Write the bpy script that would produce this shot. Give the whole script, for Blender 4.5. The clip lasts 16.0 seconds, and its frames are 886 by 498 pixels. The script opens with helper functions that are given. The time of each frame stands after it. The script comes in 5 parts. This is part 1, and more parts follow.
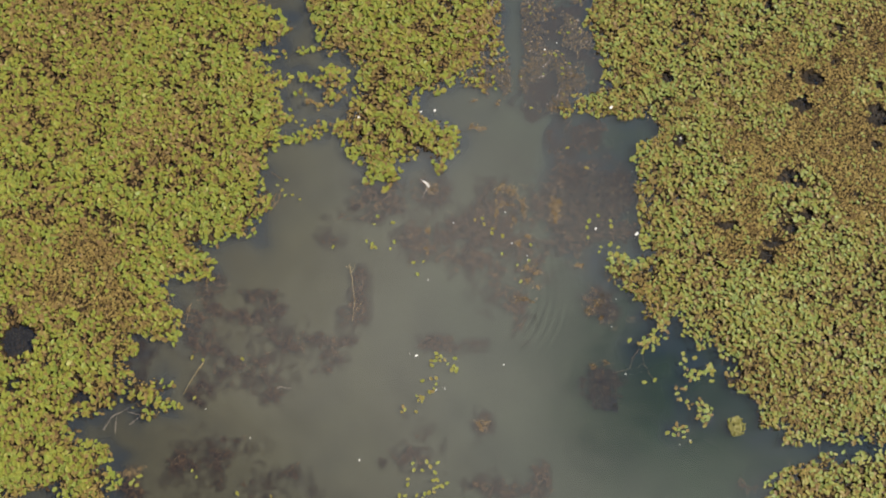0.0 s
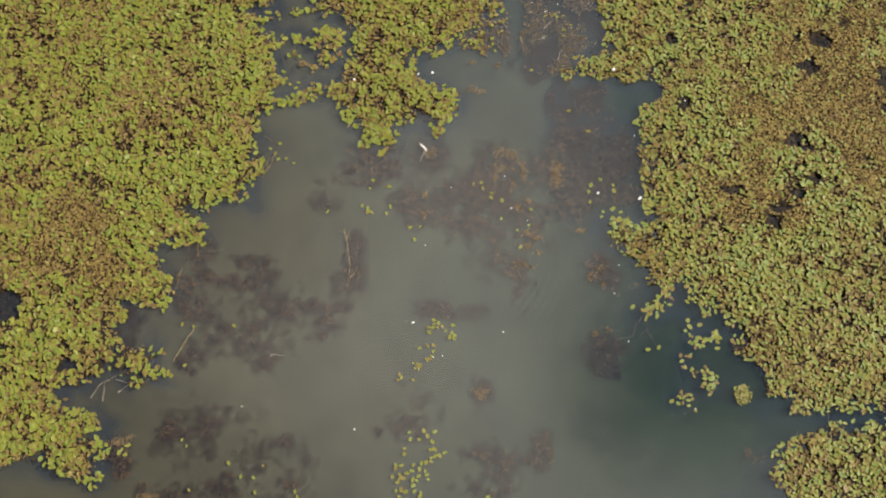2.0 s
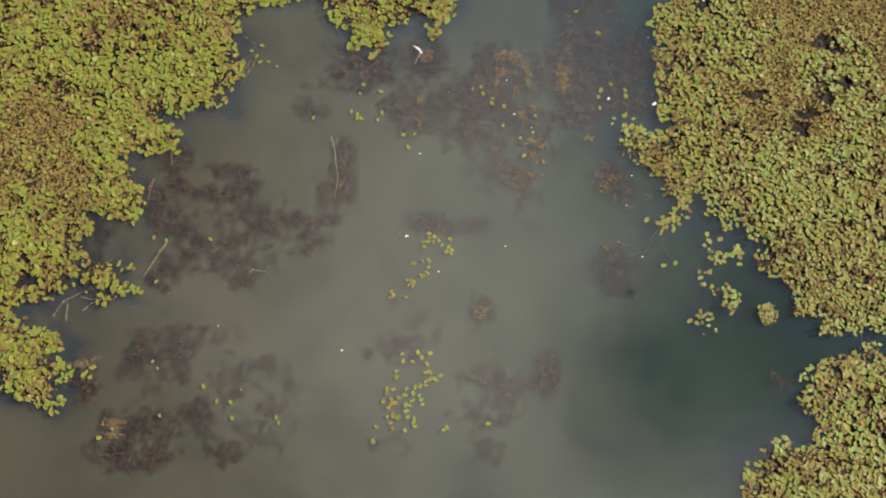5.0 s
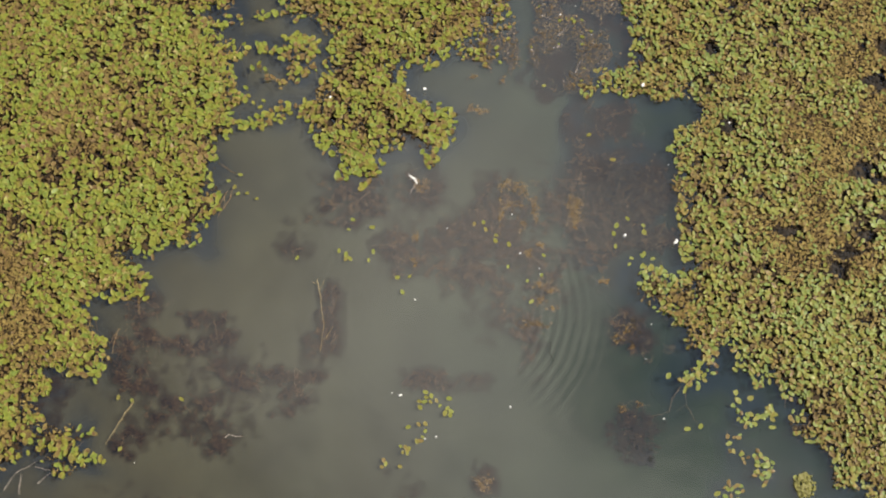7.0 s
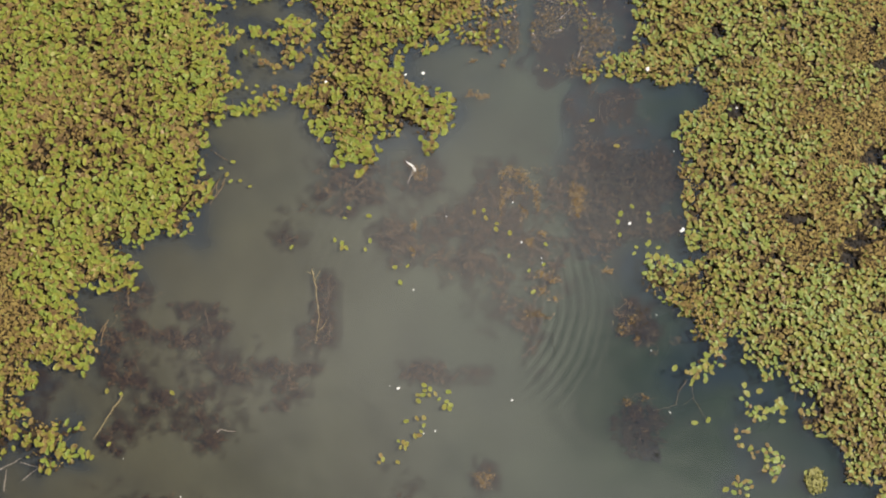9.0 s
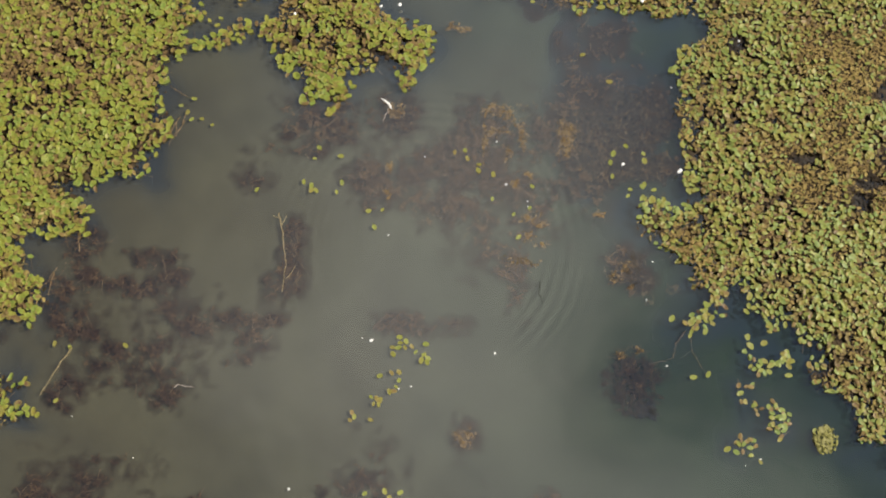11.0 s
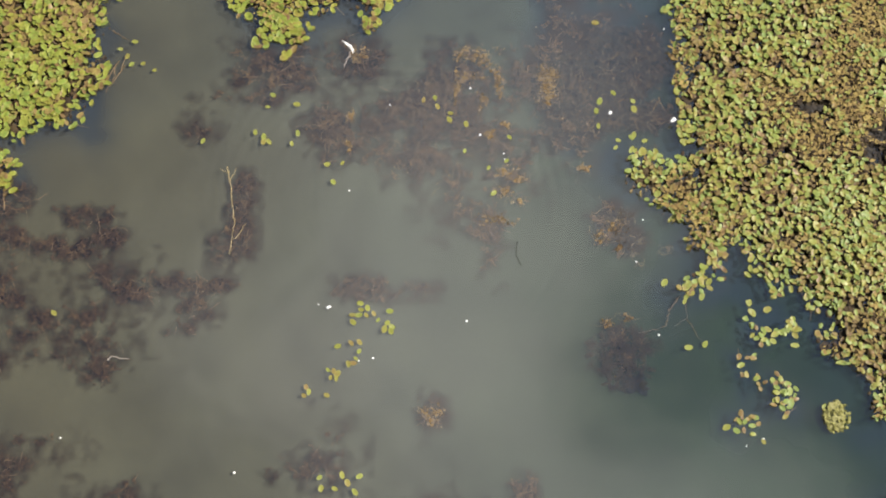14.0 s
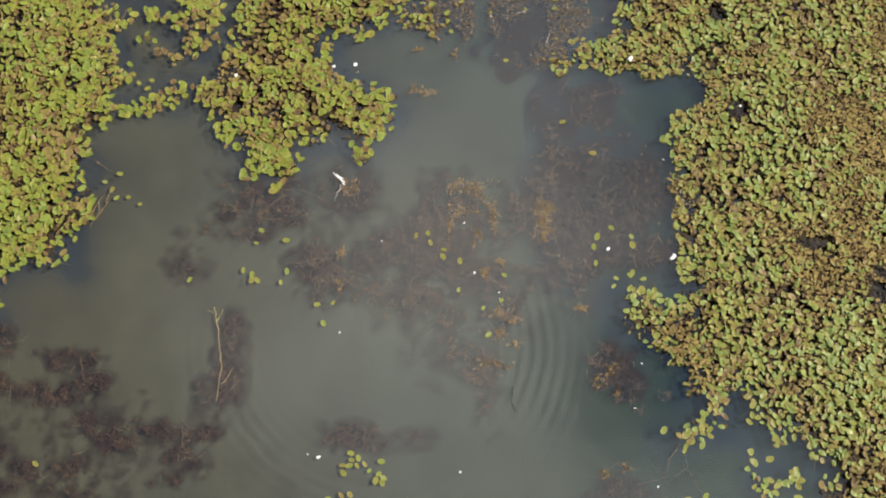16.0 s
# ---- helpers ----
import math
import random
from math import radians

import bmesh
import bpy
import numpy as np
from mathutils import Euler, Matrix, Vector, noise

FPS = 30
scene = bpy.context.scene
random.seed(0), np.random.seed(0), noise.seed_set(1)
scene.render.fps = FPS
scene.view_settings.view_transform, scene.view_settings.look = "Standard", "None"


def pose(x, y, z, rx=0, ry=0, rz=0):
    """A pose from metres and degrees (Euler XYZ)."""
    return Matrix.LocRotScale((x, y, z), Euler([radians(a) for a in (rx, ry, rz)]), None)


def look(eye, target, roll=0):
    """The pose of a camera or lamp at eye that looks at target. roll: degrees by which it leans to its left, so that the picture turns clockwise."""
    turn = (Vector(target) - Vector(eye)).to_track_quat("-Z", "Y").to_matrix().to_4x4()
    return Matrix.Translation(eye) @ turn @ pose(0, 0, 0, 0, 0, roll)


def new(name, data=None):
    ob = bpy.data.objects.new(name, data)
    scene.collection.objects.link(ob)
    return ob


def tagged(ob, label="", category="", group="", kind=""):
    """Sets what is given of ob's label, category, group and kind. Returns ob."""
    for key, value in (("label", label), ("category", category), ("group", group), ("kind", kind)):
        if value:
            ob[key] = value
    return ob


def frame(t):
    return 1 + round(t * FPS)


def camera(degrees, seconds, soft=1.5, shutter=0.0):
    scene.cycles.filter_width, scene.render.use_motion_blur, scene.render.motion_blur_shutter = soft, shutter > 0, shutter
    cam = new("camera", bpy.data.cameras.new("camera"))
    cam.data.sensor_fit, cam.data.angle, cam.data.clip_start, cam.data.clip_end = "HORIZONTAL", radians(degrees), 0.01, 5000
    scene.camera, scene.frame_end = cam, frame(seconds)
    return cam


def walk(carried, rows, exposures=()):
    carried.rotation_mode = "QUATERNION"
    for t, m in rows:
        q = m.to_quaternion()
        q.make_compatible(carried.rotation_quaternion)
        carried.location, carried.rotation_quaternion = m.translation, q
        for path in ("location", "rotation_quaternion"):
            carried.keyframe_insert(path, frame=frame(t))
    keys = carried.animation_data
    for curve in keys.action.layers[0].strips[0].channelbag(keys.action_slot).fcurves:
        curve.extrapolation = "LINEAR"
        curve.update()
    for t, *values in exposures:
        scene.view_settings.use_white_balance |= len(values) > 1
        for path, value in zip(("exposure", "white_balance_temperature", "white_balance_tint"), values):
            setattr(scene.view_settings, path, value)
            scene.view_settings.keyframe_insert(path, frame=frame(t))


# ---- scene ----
import functools

# ---- camera: a hovering drone that looks steeply down and slowly sinks ----
cam = camera(40.0, 16.0, soft=2.0)
#       t      x      y       z      pitch   roll   yaw
ROWS = [
    (0, 0.000, -6.787, 20.150, -71.38, 1.43, 0.00),
    (0.5, 0.002, -6.858, 20.000, -71.39, 1.44, 0.01),
    (1, 0.008, -6.963, 19.872, -71.38, 1.42, -0.01),
    (1.5, 0.024, -7.061, 19.655, -71.38, 1.43, -0.00),
    (2, 0.053, -7.166, 19.400, -71.38, 1.44, 0.00),
    (2.5, 0.075, -7.272, 19.143, -71.38, 1.47, 0.04),
    (3, 0.107, -7.409, 18.834, -71.40, 1.49, 0.05),
    (3.5, 0.107, -7.591, 18.428, -71.39, 1.47, 0.03),
    (3.7, 0.110, -7.670, 18.280, -71.39, 1.47, 0.03),
    (4.75, 0.140, -7.950, 17.500, -71.39, 1.465, 0.03),
    (5.8, 0.160, -7.456, 16.819, -71.39, 1.46, 0.03),
    (6, 0.160, -7.116, 16.692, -71.44, 1.48, 0.05),
    (6.5, 0.144, -6.095, 16.395, -71.44, 1.49, 0.07),
    (7, 0.118, -5.278, 16.197, -71.39, 1.44, 0.02),
    (7.5, 0.132, -5.017, 16.218, -71.39, 1.43, 0.01),
    (8, 0.141, -4.965, 16.226, -71.35, 1.41, -0.01),
    (8.5, 0.149, -5.049, 16.061, -71.40, 1.42, -0.01),
    (9, 0.131, -5.265, 15.660, -71.36, 1.41, -0.03),
    (10.25, 0.310, -5.500, 14.760, -71.35, 1.39, -0.04),
    (11.5, 0.506, -5.590, 13.847, -71.34, 1.37, -0.05),
    (12, 0.598, -5.675, 13.475, -71.41, 1.36, -0.06),
    (12.5, 0.661, -5.800, 13.120, -71.34, 1.36, -0.07),
    (13, 0.717, -5.934, 12.755, -71.33, 1.35, -0.07),
    (13.5, 0.759, -5.928, 12.632, -71.35, 1.34, -0.09),
    (14, 0.802, -5.480, 12.630, -71.40, 1.34, -0.09),
    (14.5, 0.826, -4.587, 12.687, -71.40, 1.33, -0.11),
    (15, 0.832, -4.102, 12.727, -71.35, 1.31, -0.11),
    (15.5, 0.829, -3.973, 12.764, -71.35, 1.33, -0.10),
    (16, 0.842, -3.908, 12.768, -71.32, 1.32, -0.10),
]
walk(cam, [(t, pose(x, y, z, 90 + pitch, 0, yaw) @ pose(0, 0, 0, 0, 0, roll)) for t, x, y, z, pitch, roll, yaw in ROWS],
     exposures=[(0.0, 0.78, 6500, 10), (6.0, 0.82, 6500, 10), (9.0, 0.84, 6500, 10), (11.5, 0.80, 6450, 10), (12.3, 0.80, 6450, 10), (13.0, 0.91, 6400, 10), (14.0, 1.20, 6200, 11), (14.5, 1.30, 6150, 11), (15.0, 1.19, 6150, 11), (15.5, 1.08, 6200, 11), (16.0, 0.90, 6200, 10)])

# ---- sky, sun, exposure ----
BANK = 5.7                                  # light of the cloud bank, set to lift the water's reflection
SUN_HEIGHT, SUN_BEARING = 43.0, 78.0          # degrees above the horizon; clockwise from +y
world = bpy.data.worlds.new("sky")
scene.world = world
world.use_nodes = True
wn, wl = world.node_tree.nodes, world.node_tree.links
wn.clear()
sky = wn.new("ShaderNodeTexSky")
sky.sky_type, sky.sun_disc = "NISHITA", False
sky.sun_elevation, sky.sun_rotation = radians(SUN_HEIGHT), radians(SUN_BEARING)
sky.air_density, sky.dust_density, sky.ozone_density = 0.5, 0.3, 0.0
coord = wn.new("ShaderNodeTexCoord")
cloud = wn.new("ShaderNodeTexNoise")            # cloud cover, ragged at two scales
cloud.inputs["Scale"].default_value = 7.0
cloud.inputs["Detail"].default_value = 5.0
cloud.inputs["Roughness"].default_value = 0.5
wl.new(coord.outputs["Generated"], cloud.inputs["Vector"])


def sky_math(kind, a, b):
    k = wn.new("ShaderNodeMath")
    k.operation = kind
    for slot, v in zip(k.inputs, (a, b)):
        if isinstance(v, (int, float)):
            slot.default_value = v
        else:
            wl.new(v, slot)
    return k.outputs[0]


# thin broken cloud: a bright bank placed high overhead to brighten the water, with a clear gap beside it
def from_way(way, near, far):
    k = wn.new("ShaderNodeVectorMath")
    k.operation = "DISTANCE"
    k.inputs[1].default_value = way
    wl.new(coord.outputs["Generated"], k.inputs[0])
    m = wn.new("ShaderNodeMapRange")
    m.interpolation_type = "SMOOTHSTEP"
    m.inputs[1].default_value, m.inputs[2].default_value = near, far
    wl.new(sky_math("ADD", k.outputs["Value"], ragged), m.inputs[0])
    return m.outputs[0]


ragged = sky_math("MULTIPLY", sky_math("SUBTRACT", cloud.outputs["Fac"], 0.5), 0.20)
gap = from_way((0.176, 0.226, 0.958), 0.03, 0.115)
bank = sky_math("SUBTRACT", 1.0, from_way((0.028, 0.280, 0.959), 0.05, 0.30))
# second lobe, added so that more of the water mirrors the bank
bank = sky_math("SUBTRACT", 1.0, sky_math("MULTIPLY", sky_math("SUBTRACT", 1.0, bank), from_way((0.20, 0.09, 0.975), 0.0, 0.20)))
# bluish lobe added in the north to brighten the far water
north = sky_math("MULTIPLY", sky_math("SUBTRACT", 1.0, from_way((0.05, 0.50, 0.865), 0.02, 0.24)), 0.75)
veil = sky_math("MULTIPLY", sky_math("MULTIPLY", cloud.outputs["Fac"], 0.75), gap)
thin = wn.new("ShaderNodeMix")
thin.data_type = "RGBA"
thin.inputs[7].default_value = (1.15, 1.32, 1.65, 1)
wl.new(veil, thin.inputs[0])
wl.new(sky.outputs[0], thin.inputs[6])
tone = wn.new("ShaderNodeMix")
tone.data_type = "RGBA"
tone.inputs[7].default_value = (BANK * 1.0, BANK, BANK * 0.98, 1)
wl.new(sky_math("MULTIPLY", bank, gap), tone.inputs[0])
far = wn.new("ShaderNodeMix")
far.data_type = "RGBA"
far.inputs[7].default_value = (3.2, 3.9, 4.8, 1)
wl.new(north, far.inputs[0])
wl.new(thin.outputs[2], far.inputs[6])
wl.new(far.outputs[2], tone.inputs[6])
back = wn.new("ShaderNodeBackground")
back.inputs["Strength"].default_value = 0.05
out = wn.new("ShaderNodeOutputWorld")
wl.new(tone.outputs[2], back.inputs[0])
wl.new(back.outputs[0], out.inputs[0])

sun = new("sun", bpy.data.lights.new("sun", "SUN"))
sun.data.energy, sun.data.angle, sun.data.color = 4.5, radians(0.6), (1.0, 0.925, 0.80)
e, b = radians(SUN_HEIGHT), radians(SUN_BEARING)
sun.matrix_world = look((20 * math.cos(e) * math.sin(b), 20 * math.cos(e) * math.cos(b), 20 * math.sin(e)), (0, 0, 0))


# ---- materials ----
def graph(name):
    m = bpy.data.materials.new(name)
    m.use_nodes = True
    m.node_tree.nodes.clear()
    return m, m.node_tree.nodes, m.node_tree.links


def noise_node(n, l, scale, detail=3.0, source=None, rough=0.5):
    k = n.new("ShaderNodeTexNoise")
    k.inputs["Scale"].default_value, k.inputs["Detail"].default_value, k.inputs["Roughness"].default_value = scale, detail, rough
    if source:
        l.new(source, k.inputs["Vector"])
    return k.outputs["Fac"]


def ramp(n, l, source, stops, ease="LINEAR"):
    k = n.new("ShaderNodeValToRGB")
    r = k.color_ramp
    r.interpolation = ease
    while len(r.elements) < len(stops):
        r.elements.new(0.5)
    for el, (at, c) in zip(r.elements, stops):
        el.position, el.color = at, (*c, 1)
    l.new(source, k.inputs[0])
    return k.outputs[0]


def value(n, l, kind, a, b=None, c=None):
    k = n.new("ShaderNodeMath")
    k.operation = kind
    for i, v in enumerate((a, b, c)):
        if v is None:
            continue
        if isinstance(v, (int, float)):
            k.inputs[i].default_value = v
        else:
            l.new(v, k.inputs[i])
    return k.outputs[0]


def blend(n, l, fac, a, b, how="MIX"):
    k = n.new("ShaderNodeMix")
    k.data_type, k.blend_type = "RGBA", how
    for i, v in ((0, fac), (6, a), (7, b)):
        if isinstance(v, (int, float)):
            k.inputs[i].default_value = v
        elif isinstance(v, tuple):
            k.inputs[i].default_value = (*v, 1)
        else:
            l.new(v, k.inputs[i])
    return k.outputs[2]


def leaf_material(name, stops, single, spots=0.5, rough=0.45, through_light=0.25, rim=0.0):
    """Leaf blade: a colour of its own for each leaf, mottling, a wet sheen and light through the blade."""
    m, n, l = graph(name)
    geo = n.new("ShaderNodeNewGeometry")
    if single:
        own = n.new("ShaderNodeObjectInfo").outputs["Random"]
    else:
        own = geo.outputs["Random Per Island"]
    drift = noise_node(n, l, 0.55, 3.0, geo.outputs["Position"])
    near = noise_node(n, l, 5.5, 2.0, geo.outputs["Position"])
    key = value(n, l, "MULTIPLY_ADD", value(n, l, "SUBTRACT", drift, 0.5), 0.9, value(n, l, "MULTIPLY_ADD", own, 0.62, 0.16))
    key = value(n, l, "ADD", key, value(n, l, "MULTIPLY", value(n, l, "SUBTRACT", near, 0.5), 1.0))
    col = ramp(n, l, key, stops)
    mott = noise_node(n, l, 45.0, 3.0, geo.outputs["Position"])
    col = blend(n, l, value(n, l, "MULTIPLY", ramp(n, l, mott, [(0.5, (0, 0, 0)), (0.72, (1, 1, 1))]), spots), col, (0.11, 0.06, 0.022))
    if rim:
        edge = n.new("ShaderNodeAttribute")
        edge.attribute_name = "rim"
        col = blend(n, l, value(n, l, "MULTIPLY", ramp(n, l, edge.outputs["Fac"], [(0.68, (0, 0, 0)), (0.95, (1, 1, 1))]), rim), col, (0.46, 0.42, 0.12))
    fine = noise_node(n, l, 160.0, 2.0, geo.outputs["Position"])
    col = blend(n, l, 0.25, col, ramp(n, l, fine, [(0.3, (0.35, 0.35, 0.35)), (0.7, (1, 1, 1))]), "MULTIPLY")
    p = n.new("ShaderNodeBsdfPrincipled")
    l.new(col, p.inputs["Base Color"])
    p.inputs["Roughness"].default_value = rough
    p.inputs["Specular IOR Level"].default_value = 0.25
    tr = n.new("ShaderNodeBsdfTranslucent")
    l.new(col, tr.inputs["Color"])
    mx = n.new("ShaderNodeMixShader")
    mx.inputs[0].default_value = through_light
    l.new(p.outputs[0], mx.inputs[1])
    l.new(tr.outputs[0], mx.inputs[2])
    bump = n.new("ShaderNodeBump")
    bump.inputs["Strength"].default_value, bump.inputs["Distance"].default_value = 0.4, 0.006
    l.new(mott, bump.inputs["Height"])
    l.new(bump.outputs[0], p.inputs["Normal"])
    o = n.new("ShaderNodeOutputMaterial")
    l.new(mx.outputs[0], o.inputs[0])
    return m


# the palest stops of GREEN and DULL paint glints as pale leaves
GREEN = [(0.0, (0.141, 0.084, 0.048)), (0.07, (0.235, 0.155, 0.078)), (0.14, (0.254, 0.205, 0.054)), (0.26, (0.282, 0.282, 0.048)),
         (0.55, (0.244, 0.296, 0.048)), (0.80, (0.188, 0.263, 0.054)), (0.92, (0.291, 0.329, 0.076)), (1.0, (0.423, 0.420, 0.152))]
DULL = [(0.0, (0.154, 0.090, 0.048)), (0.09, (0.270, 0.180, 0.076)), (0.18, (0.299, 0.240, 0.068)), (0.32, (0.310, 0.305, 0.070)),
        (0.55, (0.257, 0.318, 0.074)), (0.80, (0.204, 0.288, 0.085)), (0.92, (0.329, 0.373, 0.111)), (1.0, (0.488, 0.477, 0.196))]
RUST = [(0.0, (0.13, 0.075, 0.042)), (0.35, (0.22, 0.140, 0.062)), (0.6, (0.275, 0.192, 0.074)), (0.85, (0.26, 0.21, 0.06)), (1.0, (0.30, 0.27, 0.08))]
PAD = [(0.0, (0.25, 0.17, 0.07)), (0.15, (0.27, 0.235, 0.065)), (0.4, (0.27, 0.28, 0.06)), (0.75, (0.26, 0.31, 0.07)), (1.0, (0.38, 0.38, 0.15))]
DEAD = [(0.0, (0.05, 0.03, 0.015)), (0.4, (0.10, 0.062, 0.025)), (0.75, (0.16, 0.105, 0.036)), (1.0, (0.24, 0.17, 0.06))]
ORANGE = [(0.0, (0.14, 0.086, 0.040)), (0.5, (0.24, 0.160, 0.070)), (1.0, (0.37, 0.260, 0.120))]
M_GREEN = leaf_material("green leaf", GREEN, False, rim=0.36)
M_GREEN_ONE = leaf_material("green leaf, single", GREEN, True, rim=0.36)
M_DULL = leaf_material("dull green leaf", DULL, False, rim=0.30)
M_DULL_ONE = leaf_material("dull green leaf, single", DULL, True, rim=0.30)
M_RUST = leaf_material("rusty leaf", RUST, False, rim=0.3)
M_OLD = leaf_material("old leaf", [(0.0, (0.08, 0.048, 0.024)), (0.3, (0.165, 0.106, 0.044)), (0.6, (0.225, 0.170, 0.052)), (0.85, (0.20, 0.195, 0.046)), (1.0, (0.29, 0.25, 0.08))], False, 0.5, 0.6, 0.1)
M_OLD_DULL = leaf_material("old olive leaf", [(0.0, (0.08, 0.050, 0.024)), (0.35, (0.155, 0.108, 0.038)), (0.65, (0.205, 0.160, 0.044)), (0.85, (0.195, 0.190, 0.046)), (1.0, (0.29, 0.25, 0.08))], False, 0.4, 0.6, 0.1)
M_PAD = leaf_material("yellow pad", PAD, True, 0.35, rim=0.4)
M_DEAD = leaf_material("dead leaf", DEAD, False, 0.4, 0.7, 0.05)
M_OLIVE = leaf_material("olive-brown scrap", [(0.0, (0.125, 0.080, 0.028)), (0.4, (0.235, 0.164, 0.054)), (0.8, (0.320, 0.240, 0.072)), (1.0, (0.46, 0.38, 0.16))], False, 0.3, 0.8, 0.05)
M_FROND = leaf_material("frond", [(0.0, (0.14, 0.13, 0.035)), (0.5, (0.24, 0.23, 0.06)), (1.0, (0.36, 0.33, 0.12))], False, 0.3, 0.7, 0.1)
# near-black that stands in for the shade in holes of the beds
M_HOLE_SHADE = leaf_material("hole shade black", [(0.0, (0.008, 0.007, 0.006)), (0.7, (0.018, 0.014, 0.010)), (1.0, (0.045, 0.03, 0.016))], False, 0.2, 0.7, 0.0)
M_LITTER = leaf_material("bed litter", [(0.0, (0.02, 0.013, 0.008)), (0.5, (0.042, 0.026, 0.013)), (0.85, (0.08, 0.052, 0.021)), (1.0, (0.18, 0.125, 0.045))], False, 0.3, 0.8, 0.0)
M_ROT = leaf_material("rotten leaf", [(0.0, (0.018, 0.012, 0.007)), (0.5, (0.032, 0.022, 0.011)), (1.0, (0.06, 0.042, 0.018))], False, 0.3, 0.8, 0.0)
M_SCRAP = leaf_material("rust-orange scrap", [(0.0, (0.12, 0.075, 0.038)), (0.5, (0.25, 0.172, 0.080)), (0.85, (0.37, 0.272, 0.140)), (1.0, (0.58, 0.49, 0.29))], False, 0.3, 0.7, 0.05)
M_MUSH = leaf_material("leaf mush", ORANGE, False, 0.5, 0.7, 0.1)


def plain_material(name, a, b, rough=0.7, scale=30.0):
    m, n, l = graph(name)
    geo = n.new("ShaderNodeNewGeometry")
    f = noise_node(n, l, scale, 4.0, geo.outputs["Position"], 0.6)
    p = n.new("ShaderNodeBsdfPrincipled")
    l.new(ramp(n, l, f, [(0.32, a), (0.68, b)]), p.inputs["Base Color"])
    p.inputs["Roughness"].default_value = rough
    bump = n.new("ShaderNodeBump")
    bump.inputs["Strength"].default_value, bump.inputs["Distance"].default_value = 0.5, 0.004
    l.new(f, bump.inputs["Height"])
    l.new(bump.outputs[0], p.inputs["Normal"])
    o = n.new("ShaderNodeOutputMaterial")
    l.new(p.outputs[0], o.inputs[0])
    return m


M_WEED = leaf_material("drowned weed", [(0.0, (0.018, 0.008, 0.003)), (0.35, (0.055, 0.028, 0.011)), (0.7, (0.125, 0.069, 0.027)), (1.0, (0.27, 0.17, 0.07))], False, 0.3, 0.8, 0.0)
M_STRAND = plain_material("old strand", (0.12, 0.072, 0.036), (0.26, 0.175, 0.09), 0.8, 8.0)
M_STALK = plain_material("leaf stalk", (0.07, 0.045, 0.02), (0.13, 0.09, 0.035), 0.7)
M_STEM = plain_material("straw stem", (0.24, 0.17, 0.07), (0.42, 0.33, 0.17), 0.6)
M_BLEACH = plain_material("bleached stem", (0.24, 0.20, 0.17), (0.42, 0.36, 0.32), 0.6)
M_TWIG = plain_material("brown twig", (0.06, 0.042, 0.03), (0.14, 0.10, 0.07), 0.7)
M_DARK = plain_material("black twig", (0.010, 0.011, 0.012), (0.025, 0.025, 0.022), 0.95)
M_WHITE = plain_material("white down", (0.72, 0.71, 0.68), (0.85, 0.84, 0.82), 0.8)
M_ALGA = plain_material("alga", (0.15, 0.145, 0.04), (0.26, 0.24, 0.09), 0.8, 60.0)
M_MUD = plain_material("mud", (0.022, 0.022, 0.018), (0.05, 0.048, 0.038), 0.9, 1.5)


def silt_colour(n, l, pos):
    """Stirred brown-grey silt in the west, clearer dark green water in the east."""
    sep = n.new("ShaderNodeSeparateXYZ")
    l.new(pos, sep.inputs[0])
    drift = value(n, l, "MULTIPLY", value(n, l, "SUBTRACT", noise_node(n, l, 0.35, 3.0, pos), 0.5), 4.0)
    k = value(n, l, "MULTIPLY_ADD", value(n, l, "ADD", sep.outputs[0], drift), 0.1, 0.45)
    cloudy = noise_node(n, l, 0.9, 4.0, pos, 0.6)
    shade = ramp(n, l, cloudy, [(0.3, (0.80, 0.79, 0.80)), (0.7, (1.16, 1.17, 1.16))])
    return blend(n, l, 1.0, shade, ramp(n, l, k, [(0.15, SILT_A), (0.50, SILT_B), (0.80, SILT_C)], "B_SPLINE"), "MULTIPLY")


